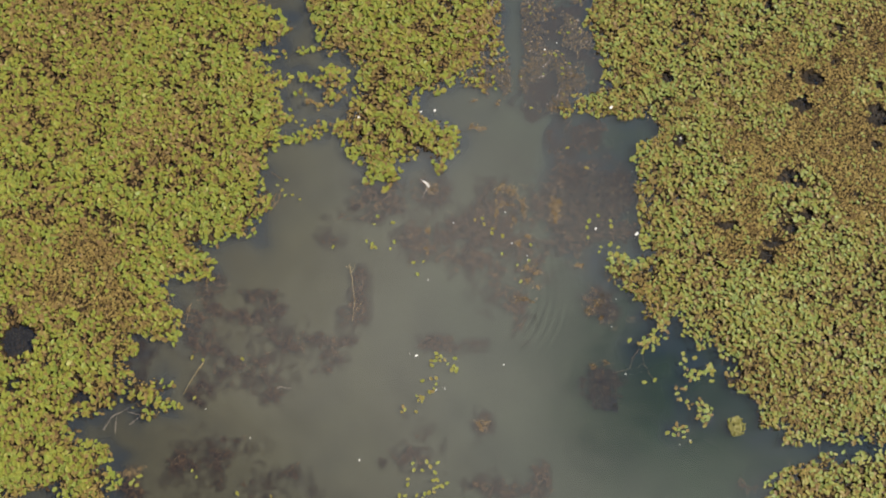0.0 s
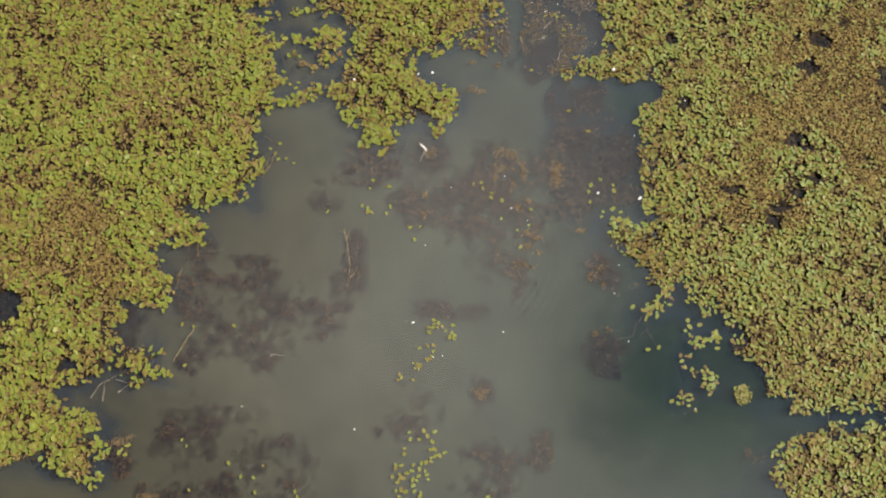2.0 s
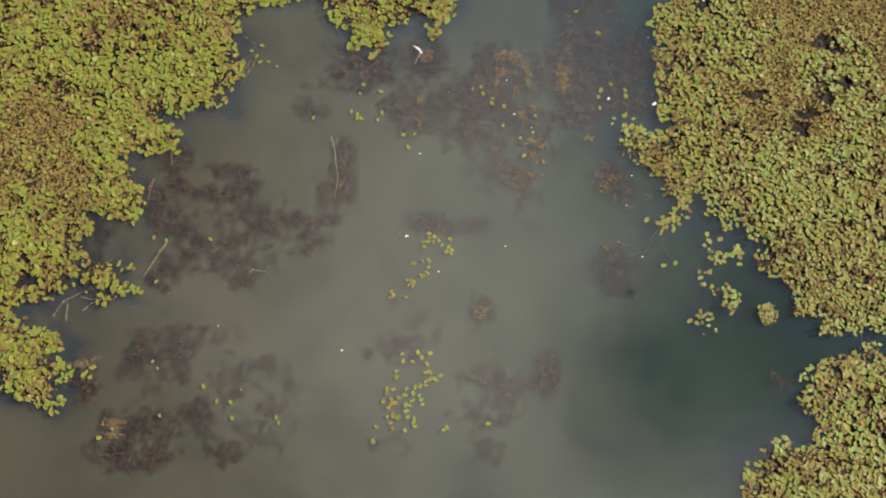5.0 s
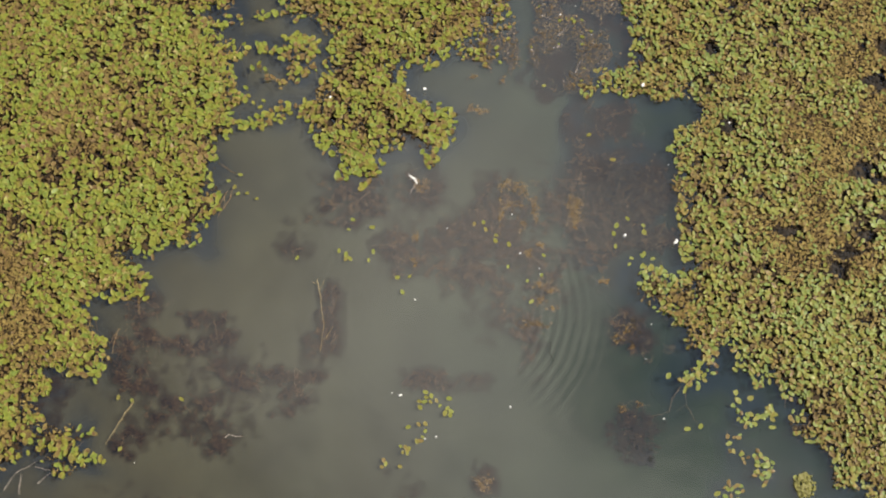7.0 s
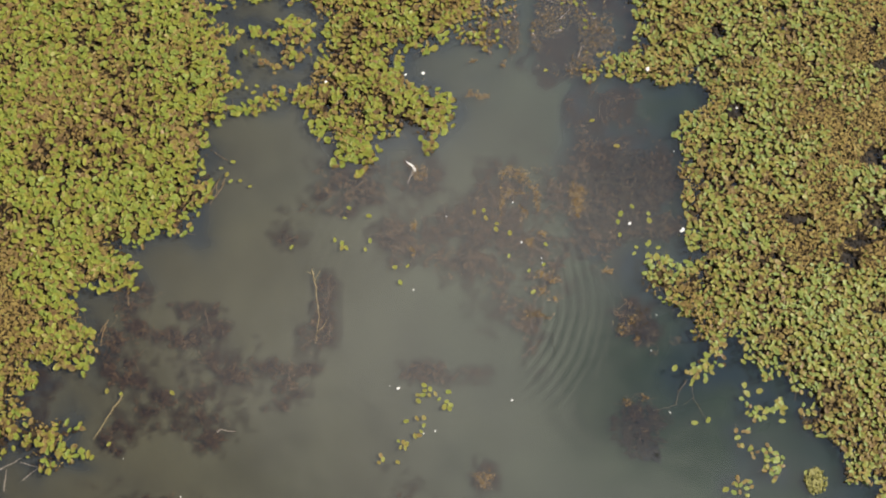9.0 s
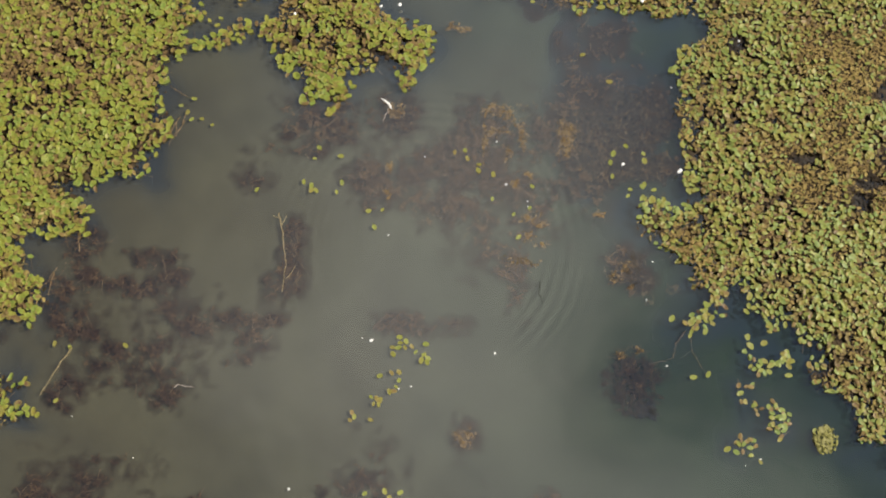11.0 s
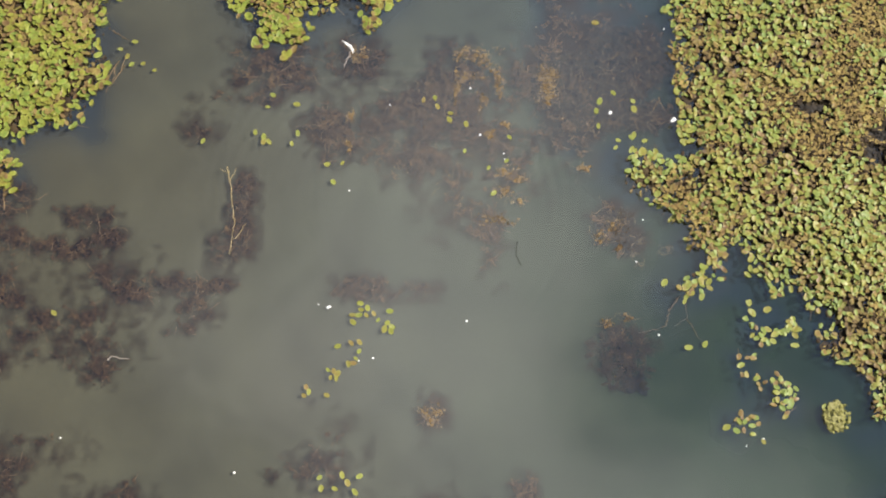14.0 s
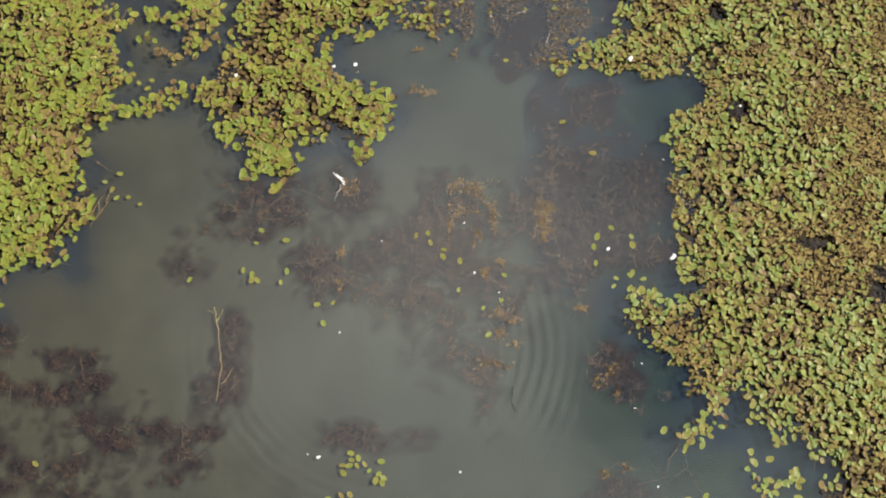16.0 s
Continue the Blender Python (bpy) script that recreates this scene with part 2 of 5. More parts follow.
def silt_material(name, low, high, scale, bare, weedy, thin):
    """A cloudy depth of the pond: silt that lets part of what lies below through, thin among plants, laced with brown weed."""
    m, n, l = graph(name)
    geo = n.new("ShaderNodeNewGeometry")
    pos = geo.outputs["Position"]
    f = value(n, l, "MULTIPLY_ADD", noise_node(n, l, scale, 4.0, pos, 0.55), high - low, low)
    weed, clear = n.new("ShaderNodeAttribute"), n.new("ShaderNodeAttribute")
    weed.attribute_name, clear.attribute_name = "weed", "clear"
    grain = value(n, l, "ADD", value(n, l, "MULTIPLY", value(n, l, "SUBTRACT", noise_node(n, l, 9.0, 5.0, pos, 0.7), 0.5), 1.5), weed.outputs["Fac"])
    grain = value(n, l, "MULTIPLY", ramp(n, l, grain, [(0.05, (0, 0, 0)), (1.0, (1, 1, 1))]), value(n, l, "MINIMUM", value(n, l, "MULTIPLY", weed.outputs["Fac"], 4.0), 1.0))
    gone = value(n, l, "MAXIMUM", grain, clear.outputs["Fac"]) if thin else clear.outputs["Fac"]
    d = n.new("ShaderNodeBsdfDiffuse")
    thread = noise_node(n, l, 30.0, 5.0, pos, 0.75)
    brown = ramp(n, l, thread, [(0.32, (0.010, 0.005, 0.003)), (0.50, (0.034, 0.017, 0.008)), (0.70, (0.105, 0.057, 0.023))])
    # dark blue mixed in where clear: painted leaf shade and sky tint
    body = silt_colour(n, l, pos) if thin else blend(n, l, clear.outputs["Fac"], silt_colour(n, l, pos), (0.022, 0.040, 0.066))
    l.new(blend(n, l, value(n, l, "MULTIPLY", grain, weedy), body, brown), d.inputs["Color"])
    t = n.new("ShaderNodeBsdfTransparent")
    mx = n.new("ShaderNodeMixShader")
    l.new(value(n, l, "MULTIPLY", f, value(n, l, "SUBTRACT", 1.0, value(n, l, "MULTIPLY", gone, 1.0 - bare))), mx.inputs[0])
    l.new(t.outputs[0], mx.inputs[1])
    l.new(d.outputs[0], mx.inputs[2])
    o = n.new("ShaderNodeOutputMaterial")
    l.new(mx.outputs[0], o.inputs[0])
    return m


SILT_A, SILT_B, SILT_C = (0.126, 0.116, 0.067), (0.118, 0.124, 0.090), (0.026, 0.050, 0.022)
M_SILT_UP = silt_material("upper silt", 0.50, 0.74, 1.2, 0.22, 0.9, True)
M_SILT_DOWN = silt_material("lower silt", 0.88, 0.99, 0.8, 0.85, 1.0, False)


def water_material(cx, cy):
    """The skin of the pond: thin cloudiness, a mirror of the sky, slack ripples and rings that spread from (cx, cy)."""
    m, n, l = graph("pond water")
    geo = n.new("ShaderNodeNewGeometry")
    pos = geo.outputs["Position"]
    d = n.new("ShaderNodeBsdfDiffuse")
    l.new(silt_colour(n, l, pos), d.inputs["Color"])
    t = n.new("ShaderNodeBsdfTransparent")
    mx = n.new("ShaderNodeMixShader")
    l.new(value(n, l, "MULTIPLY_ADD", noise_node(n, l, 0.7, 4.0, pos), 0.07, 0.0), mx.inputs[0])
    l.new(t.outputs[0], mx.inputs[1])
    l.new(d.outputs[0], mx.inputs[2])
    sep = n.new("ShaderNodeSeparateXYZ")
    l.new(pos, sep.inputs[0])
    dx, dy = value(n, l, "SUBTRACT", sep.outputs[0], cx), value(n, l, "SUBTRACT", sep.outputs[1], cy)
    r = value(n, l, "SQRT", value(n, l, "ADD", value(n, l, "MULTIPLY", dx, dx), value(n, l, "MULTIPLY", dy, dy)))
    wob = noise_node(n, l, 1.6, 2.0, pos)
    phase = value(n, l, "ADD", value(n, l, "MULTIPLY", value(n, l, "POWER", r, 0.85), 62.0), value(n, l, "MULTIPLY", wob, 4.0))
    env = n.new("ShaderNodeMapRange")
    env.interpolation_type = "SMOOTHSTEP"
    env.inputs[1].default_value, env.inputs[2].default_value, env.inputs[3].default_value, env.inputs[4].default_value = 0.45, 0.8, 0.0, 1.0
    l.new(r, env.inputs[0])
    fade = n.new("ShaderNodeMapRange")
    fade.interpolation_type = "SMOOTHSTEP"
    fade.inputs[1].default_value, fade.inputs[2].default_value, fade.inputs[3].default_value, fade.inputs[4].default_value = 1.5, 2.5, 1.0, 0.0
    l.new(r, fade.inputs[0])
    ring = value(n, l, "MULTIPLY", value(n, l, "SINE", phase), value(n, l, "MULTIPLY", env.outputs[0], fade.outputs[0]))
    ring = value(n, l, "MULTIPLY", value(n, l, "MULTIPLY", ring, value(n, l, "POWER", r, 1.1)), value(n, l, "MULTIPLY", noise_node(n, l, 0.8, 2.0, pos), 0.00032))
    side = n.new("ShaderNodeMapRange")
    side.interpolation_type = "SMOOTHSTEP"
    side.inputs[1].default_value, side.inputs[2].default_value, side.inputs[3].default_value, side.inputs[4].default_value = -0.6, 1.2, 0.45, 0.95
    l.new(dx, side.inputs[0])
    ring = value(n, l, "MULTIPLY", ring, side.outputs[0])
    slack = value(n, l, "MULTIPLY", noise_node(n, l, 1.1, 2.0, pos), 0.006)
    bump = n.new("ShaderNodeBump")
    bump.inputs["Strength"].default_value, bump.inputs["Distance"].default_value = 1.0, 1.0
    bump.inputs["Filter Width"].default_value = 1.0
    l.new(value(n, l, "ADD", ring, slack), bump.inputs["Height"])
    g = n.new("ShaderNodeBsdfGlossy")
    g.inputs["Roughness"].default_value = 0.07
    l.new(bump.outputs[0], g.inputs["Normal"])
    lw = n.new("ShaderNodeLayerWeight")
    lw.inputs["Blend"].default_value = 0.5
    gloss = value(n, l, "MULTIPLY_ADD", value(n, l, "POWER", lw.outputs["Facing"], 5.0), 0.75, 0.25)
    top = n.new("ShaderNodeMixShader")
    l.new(gloss, top.inputs[0])
    l.new(mx.outputs[0], top.inputs[1])
    l.new(g.outputs[0], top.inputs[2])
    o = n.new("ShaderNodeOutputMaterial")
    l.new(top.outputs[0], o.inputs[0])
    return m


# ---- plan of the pond, in metres ----
LEFT_SHORE = [(-2.88, 4.38), (-2.9, 4.19), (-3.09, 4.04), (-3.18, 3.9), (-3.51, 3.84), (-3.46, 3.7), (-3.2, 3.66), (-3.27, 3.47), (-3.05, 3.38), (-3.08,
    3.2), (-2.95, 3.11), (-3.11, 3.01), (-2.98, 2.69), (-2.98, 2.51), (-2.81, 2.43), (-2.92, 2.29), (-3, 2.15), (-2.94, 2.02), (-3.01, 1.8),
    (-3.12, 1.71), (-3.19, 1.6), (-3.11, 1.46), (-3.09, 1.32), (-3.2, 1.17), (-3.01, 1.06), (-3.06, 0.89), (-3.07, 0.59), (-3.21, 0.42), (-3.29,
    0.35), (-3.24, 0.21), (-3.42, 0.07), (-3.62, 0.14), (-3.78, 0.1), (-3.92, -0.09), (-4.15, -0.08), (-4.02, -0.26), (-3.88, -0.4), (-3.84,
    -0.62), (-3.97, -0.73), (-4.21, -0.69), (-4.36, -0.72), (-4.68, -0.65)]
LEFT_SHORE_B = [(-4.74, -0.76), (-4.6, -0.96), (-4.68, -1.16), (-4.5, -1.19), (-4.4, -1.39), (-4.33, -1.62), (-4.5, -1.85), (-4.69, -1.83), (-4.93, -1.71),
    (-5.17, -1.64), (-5.29, -1.74), (-5.1, -1.87), (-5.04, -2.07), (-5.27, -2.04), (-5.33, -2.15), (-5.16, -2.33), (-5.17, -2.45), (-4.91,
    -2.49), (-4.77, -2.43), (-4.67, -2.54), (-4.58, -2.46), (-4.43, -2.47), (-4.51, -2.62), (-4.62, -2.6), (-4.51, -2.76), (-4.25, -2.92),
    (-4.63, -3.02), (-4.83, -3.19), (-5.02, -3.03), (-5.21, -2.89), (-5.39, -2.86), (-5.45, -3.02), (-5.67, -3.08), (-5.83, -3.21), (-5.98,
    -3.05), (-6.04, -3.27), (-5.92, -3.48), (-5.54, -3.44), (-5.33, -3.73), (-5.49, -3.91), (-5.23, -3.99), (-5.19, -4.21), (-5.33, -4.36),
    (-5.24, -4.56), (-5.38, -4.76), (-5.61, -4.66), (-5.88, -4.53), (-6.42, -4.3), (-6.55, -4.34)]
CENTRE_SHORE = [(-2.52, 4.39), (-2.42, 4.01), (-2.2, 3.72), (-1.95, 3.78), (-1.8, 3.62), (-1.7, 3.42), (-1.64, 3.2), (-1.7, 3.0), (-1.78, 2.7),
    (-1.82, 2.4), (-1.95, 2.25), (-1.88, 1.96), (-1.7, 1.61), (-1.57, 1.5), (-1.45, 1.58), (-1.48, 1.36), (-1.39, 1.15), (-1.19, 1.22), (-1.15,
    1.08), (-1.02, 1.04), (-0.95, 1.19), (-0.83, 1.27), (-0.78, 1.46), (-0.89, 1.57), (-0.65, 1.64), (-0.45, 1.71), (-0.28, 1.68), (-0.22,
    1.52), (-0.17, 1.38), (-0.03, 1.4), (0.05, 1.53), (-0.04, 1.66), (0.16, 1.73), (0.3, 1.98), (0.28, 2.2), (0.23, 2.37), (0.02, 2.46), (-0.17,
    2.43), (-0.3, 2.45), (-0.47, 2.58), (-0.51, 2.94), (-0.57, 3.03), (-0.41, 3.01), (-0.18, 2.97), (-0.01, 3.02), (0.24, 3.34), (0.44, 3.65),
    (0.91, 3.93), (0.97, 4.94)]
RIGHT_SHORE = [(2.72, 4.99), (2.45, 4.51), (2.69, 4.22), (2.81, 3.57), (2.84, 3.38), (2.73, 3.11), (2.56, 3.17), (2.46, 3.12), (2.53, 3.03), (2.33, 2.99),
    (2.23, 2.84), (2.06, 2.82), (2.13, 2.58), (2.32, 2.59), (2.39, 2.52), (2.52, 2.67), (2.62, 2.59), (2.78, 2.55), (2.95, 2.64), (3.08, 2.6),
    (3.17, 2.49), (3.37, 2.54), (3.6, 2.62), (3.8, 2.49), (3.86, 2.37), (3.82, 2.25), (3.68, 2.19), (3.46, 2.15), (3.42, 2), (3.34, 1.77),
    (3.43, 1.62), (3.46, 1.44), (3.36, 1.32), (3.35, 1.15), (3.51, 1.09), (3.4, 0.9), (3.42, 0.46), (3.41, 0.27), (3.5, 0.12), (3.42, -0.19),
    (3.27, -0.06), (3.12, -0), (2.94, 0.03), (2.78, -0.07)]
RIGHT_SHORE_B = [(2.79, -0.3), (2.89, -0.52), (3.04, -0.61), (3.13, -0.71), (3.31, -0.71), (3.33, -0.86), (3.55, -0.85), (3.51, -1), (3.41, -1.16), (3.56,
    -1.22), (3.68, -1.13), (3.67, -1.3), (3.55, -1.46), (3.25, -1.57), (3.29, -1.7), (3.45, -1.64), (3.57, -1.72), (3.72, -1.58), (3.87, -1.51),
    (3.95, -1.31), (3.92, -1.18), (4.02, -1.08), (4.1, -1.17), (4.14, -1.29), (4.09, -1.45), (4.23, -1.54), (4.32, -1.6), (4.37, -1.74), (4.46,
    -1.71), (4.54, -1.58), (4.67, -1.68), (4.71, -1.77), (4.85, -1.99), (4.81, -2.13), (4.86, -2.32), (4.98, -2.38), (5.12, -2.44), (5.25,
    -2.5), (5.35, -2.61), (5.33, -2.81), (5.37, -3), (5.48, -3.02), (5.83, -3.04), (5.71, -3.23), (5.88, -3.31), (6.14, -3.26), (6.51, -3.26)]
RIGHT_LOWER = [(6.39, -3.39), (6.21, -3.51), (5.99, -3.58), (5.76, -3.67), (5.5, -3.8), (5.38, -3.9), (5.45, -4.03), (5.31, -4.28), (5.41, -4.49), (5.62,
    -4.54), (5.52, -4.74), (5.37, -4.98), (5.17, -4.8), (4.92, -4.86), (4.67, -4.98), (4.56, -5.16), (4.46, -5.36)]
STRAND = [(-3, 2.09), (-2.71, 2.12), (-2.61, 2.32), (-2.42, 2.3), (-2.32, 2.39), (-2.11, 2.34), (-1.87, 2.46), (-1.7, 2.35), (-1.74, 2.21), (-1.98, 2.12), (-2.14, 2.13), (-2.26, 2), (-2.46, 1.94), (-2.7, 1.96), (-2.95, 1.93)]
ISLET_A = [(-2.52, 2.81), (-2.35, 2.81), (-2.19, 2.7), (-2.21, 2.56), (-2.42, 2.57)]
ISLET_B = [(-3.33, 3.81), (-3.18, 3.81), (-2.94, 3.76), (-2.95, 3.6), (-3.21, 3.64)]
ISLET_C = [(-2.83, 3.92), (-2.68, 3.89), (-2.35, 3.99), (-2.31, 3.85), (-2.62, 3.73), (-2.77, 3.77)]
RED_ISLET = [(-3.08, 3.11), (-2.93, 3.29), (-2.72, 3.37), (-2.47, 3.32), (-2.33, 3.27), (-2.35, 3.46), (-2.15, 3.5), (-1.85, 3.44), (-1.79, 3.26), (-1.83, 3.03), (-1.88, 2.75), (-2.07, 2.62), (-2.22, 2.74), (-2.27, 2.9), (-2.37, 3.01), (-2.35, 3.1), (-2.58, 3.18), (-2.79, 3.19), (-2.95, 3.07), (-3.05, 3.02)]
LOOSE = [(-2.84, 3.28), (-2.34, 2.99), (-2.15, 2.34), (-2.67, 2.32), (-2.92, 2.46), (-2.9, 2.98)]
DANGLE_A = [(4.1, -1.92), (4.25, -1.81), (4.43, -1.95), (4.6, -1.85), (4.68, -2.06), (4.52, -2.11), (4.34, -2.14), (4.31, -2.27), (4.15, -2.24), (4.09,
    -2.08)]
DANGLE_B = [(4.04, -2.34), (4.18, -2.33), (4.24, -2.59), (4.19, -2.79), (4.03, -2.59), (3.91, -2.42)]
DANGLE_C = [(4.3, -2.6), (4.44, -2.57), (4.56, -2.67), (4.59, -2.86), (4.48, -3.02), (4.28, -2.92)]
DANGLE_D = [(3.9, -3.01), (4.18, -2.94), (4.06, -3.21), (3.9, -3.19)]
DEAD_CENTRE = [(0.21, 3.16), (0.34, 3.63), (0.54, 4.1), (0.58, 4.93), (0.98, 4.94), (0.99, 4.41), (1.12, 3.77), (1.06, 3.19), (0.79, 3.04)]
DEAD_RIGHT = [(1.43, 4.95), (1.43, 3.89), (1.38, 3.08), (1.28, 2.68), (2, 2.53), (2.15, 2.82), (2.57, 3.23), (2.99, 3.35), (3.1, 3.88), (2.69, 4.16),
    (2.43, 4.5), (2.65, 4.99)]
WEED_EAST = [(1.83, 2.51), (1.85, 1.75), (1.86, 1.32), (1.88, 0.72), (1.92, 0.22), (2.32, 0.02), (2.65, 0.28), (2.89, 0.58), (3.38, 0.84), (3.33, 1.79),
    (3.09, 1.96), (2.78, 2.35), (2.37, 2.61)]
WEED_HAZE = [(-3.66, -4, 0.83, 0.64), (-3.77, -4.82, 1.18, 0.45), (-2.42, -4.52, 0.55, 0.72), (-3.2, -2.0, 1.25, 0.6), (-4.97, -2.11, 0.57, 0.59), (-0.35, -3.53, 0.56, 0.37), (0.78, -4.34, 0.46, 0.72)]
WEED_THICK = [(2.32, 0.84, 0.4, 0.34), (2.89, 1.12, 0.4, 0.35), (2.63, 0.51, 0.48, 0.25), (3.03, 0.44, 0.24, 0.21)]
WEED_WEST = [(-4.0, -0.85, 0.25, 0.3), (-4.14, -1.26, 0.28, 0.22), (-3.79, -1.19, 0.2, 0.12), (-3.16, -1.38, 0.3, 0.08), (-3.14, -0.93, 0.32, 0.11), (-2.81, -1.15, 0.21, 0.1), (-3.43, -1.26, 0.39, 0.09), (-2.42, -1.36, 0.13, 0.11), (-2.63, -1.53, 0.26, 0.12),
    (-2.64, -1.77, 0.24, 0.11), (-2.82, -1.64, 0.16, 0.13), (-2.1, -1.71, 0.31, 0.13), (-1.9, -1.94, 0.3, 0.24), (-1.59, -1.68, 0.13, 0.06),
    (-1.92, -2.15, 0.26, 0.1), (-3.93, -1.87, 0.35, 0.13), (-4.15, -1.67, 0.25, 0.27), (-3.51, -2.09, 0.18, 0.1), (-3.69, -2.29, 0.14, 0.13),
    (-3.08, -2.11, 0.31, 0.14), (-2.85, -2.38, 0.28, 0.23), (-2.83, -2.64, 0.34, 0.15), (-3.28, -2.51, 0.25, 0.07), (-4.02, -2.65, 0.19, 0.19)]
WEED_MIDDLE = [(1.26, 0.15, 0.5, 0.9), (2.14, 0.37, 0.31, 0.46), (-1.62, -1.26, 0.16, 0.2), (-1.44, -0.92, 0.12, 0.41), (-0.33, 0.21, 0.4, 0.19), (0.07, 0.29, 0.6, 0.29), (0.67, 0.34, 0.47, 0.36), (0.96,
    0.91, 0.32, 0.34), (-1.94, 0.19, 0.17, 0.11), (-1.55, 0.55, 0.33, 0.07), (-1.11, 0.95, 0.51, 0.24), (-0.3, 1.08, 0.28, 0.21), (1.28, -1,
    0.16, 0.48), (0.14, -1.69, 0.45, 0.09), (2.68, -0.98, 0.21, 0.25), (2.79, -2.3, 0.2, 0.2), (0.71, -3.06, 0.11, 0.16), (-0.32, -0.08, 0.27,
    0.14), (0.42, -0.17, 0.4, 0.21)]
WEED_SOUTH = [(-4.24, -3.8, 0.22, 0.17), (-3.6, -3.71, 0.22, 0.17), (-3.36, -3.42, 0.21, 0.07), (-3.48, -4.06, 0.1, 0.36), (-2.37, -3.97, 0.15, 0.13),
    (-2.41, -4.63, 0.24, 0.17), (-3.55, -4.73, 0.51, 0.22), (-4.34, -5.27, 0.46, 0.25), (-3.79, -5.34, 0.42, 0.17), (-2.87, -5.27, 0.29, 0.17),
    (-5, -4.3, 0.19, 0.29), (-4.58, -4.86, 0.19, 0.19), (-0.49, -3.48, 0.33, 0.23), (-0.65, -3.72, 0.36, 0.09), (1.08, -4.14, 0.52, 0.12), (1.7,
    -3.99, 0.14, 0.31), (0.74, -4.55, 0.47, 0.27), (-0.6, -5.03, 0.37, 0.13), (0.92, -5.08, 0.29, 0.17), (-3.12, -4.2, 0.26, 0.17)]
HOLES_LEFT = [(-7.15, -1.85, 0.36, 0.36), (-7.17, -2.58, 0.17, 0.14), (-5.98, -2.79, 0.21, 0.15)]
HOLES_RIGHT = [(6.43, 2.95, 0.25, 0.16), (6.74, 3.48, 0.25, 0.16), (6.3, 3.56, 0.09, 0.09), (7.84, 2.76, 0.24, 0.3), (7.76, 2.2, 0.12, 0.12), (6.11, 1.51, 0.21, 0.17),
    (6.3, 1.36, 0.15, 0.11), (6.37, 0.81, 0.17, 0.09), (6.09, 0.53, 0.16, 0.09), (5.65, -0.01, 0.14, 0.17), (5.82, 0.25, 0.32, 0.1), (5.97, 4.98, 0.11, 0.11), (4.0, 3.41, 0.11, 0.12),
    (4.2, 2.18, 0.15, 0.11), (7.38, 1.21, 0.09, 0.09), (7.92, 3.35, 0.11, 0.1), (7.33, 4.54, 0.11, 0.08), (7.13, 3.82, 0.1, 0.08), (4.96, 0.56, 0.22, 0.08)]
BROWN_SPOTS = [(-6.22, -0.3, 0.7, 0.69), (-5.66, -1.12, 0.51, 0.48), (-6.71, -0.86, 0.55, 0.39), (6.94, 2.98, 0.94, 0.71), (6.19, 2.09, 0.58, 0.43), (7.23, 1.69, 0.58, 0.84), (5.42, 2.18, 0.62, 0.46), (5.41, 0.94, 0.40, 0.68), (4.7, 0.61, 0.42, 0.30), (5.08, 0.14, 0.52, 0.36), (6.24, 4.03, 0.42, 0.44), (6.59, 2.21, 0.6, 0.6), (7.2, 2.49, 1.25, 1.05),
    (6.44, 3.38, 0.85, 0.6), (7.45, 1.3, 0.7, 1.0), (5.87, 0.16, 0.5, 0.45), (5.73, 1.56, 0.52, 0.3), (7.01, 3.13, 0.8, 0.55), (7.3, 3.8, 0.6, 0.45), (8.07, 4.45, 0.63, 0.96)]
RUSTY_SPOTS = [(-6.23, -0.25, 1.21, 1.08), (-5.74, -1.22, 0.83, 0.86), (-6.76, -1.15, 0.83, 0.77), (-3.52, 1.63, 0.4, 0.44), (-4.98, 2.14, 1.22, 1.02), (-7.4, 4.3, 2.0, 1.3), (0.75, 3.8, 0.75, 1.5), (4.1, -2.6, 0.6, 0.6), (-6.13, -0.26, 1.18, 0.52), (-2.1, 2.75, 0.75, 0.7),
    (-1.92, 4.17, 0.52, 0.47), (-7.21, -0.28, 0.59, 0.42)]
DARK_TUFTS = [(2.89, -2.69, 0.07, 0.07), (2.72, -2.39, 0.28, 0.29), (1.58, 0.6, 0.07, 0.07), (5.12, -3.95, 0.15, 0.08)]
STRING_PADS = [(-0.07, -1.87), (0.01, -1.92), (0.08, -1.98), (-0.06, -1.94), (-0.08, -2), (-0, -2), (0.13, -2.05), (-0.15, -2), (-0.14, -2.08), (0.23,
    -2.08), (0.2, -2.15), (0.28, -2.12), (0.27, -2.17), (0.25, -1.95), (-0.29, -2.35), (-0.15, -2.31), (-0.06, -2.3), (-0.06, -2.4), (-0.09,
    -2.48), (-0.12, -2.53), (-0.17, -2.54), (-0.38, -2.61), (-0.32, -2.62), (-0.28, -2.65), (-0.35, -2.69), (-0.29, -2.7), (-0.6, -2.8), (-0.62,
    -2.89), (-0.57, -2.85), (-0.38, -2.88)]
SOUTH_PADS = [(-0.41, -3.74), (-0.18, -3.71), (-0, -3.72), (-0.39, -3.85), (-0.25, -3.85), (-0.12, -3.79), (-0.04, -3.88), (-0.06, -4.01), (0, -4),
    (-0.48, -4), (-0.48, -4.09), (0.16, -4.05), (0.08, -4.1), (0.01, -4.11), (-0.05, -4.14), (-0.13, -4.21), (-0.05, -4.2), (-0.2, -4.23),
    (-0.23, -4.32), (-0.33, -4.26), (-0.14, -4.35), (-0.11, -4.41), (-0.09, -4.48), (-0.24, -4.43), (-0.27, -4.5), (-0.33, -4.49)]
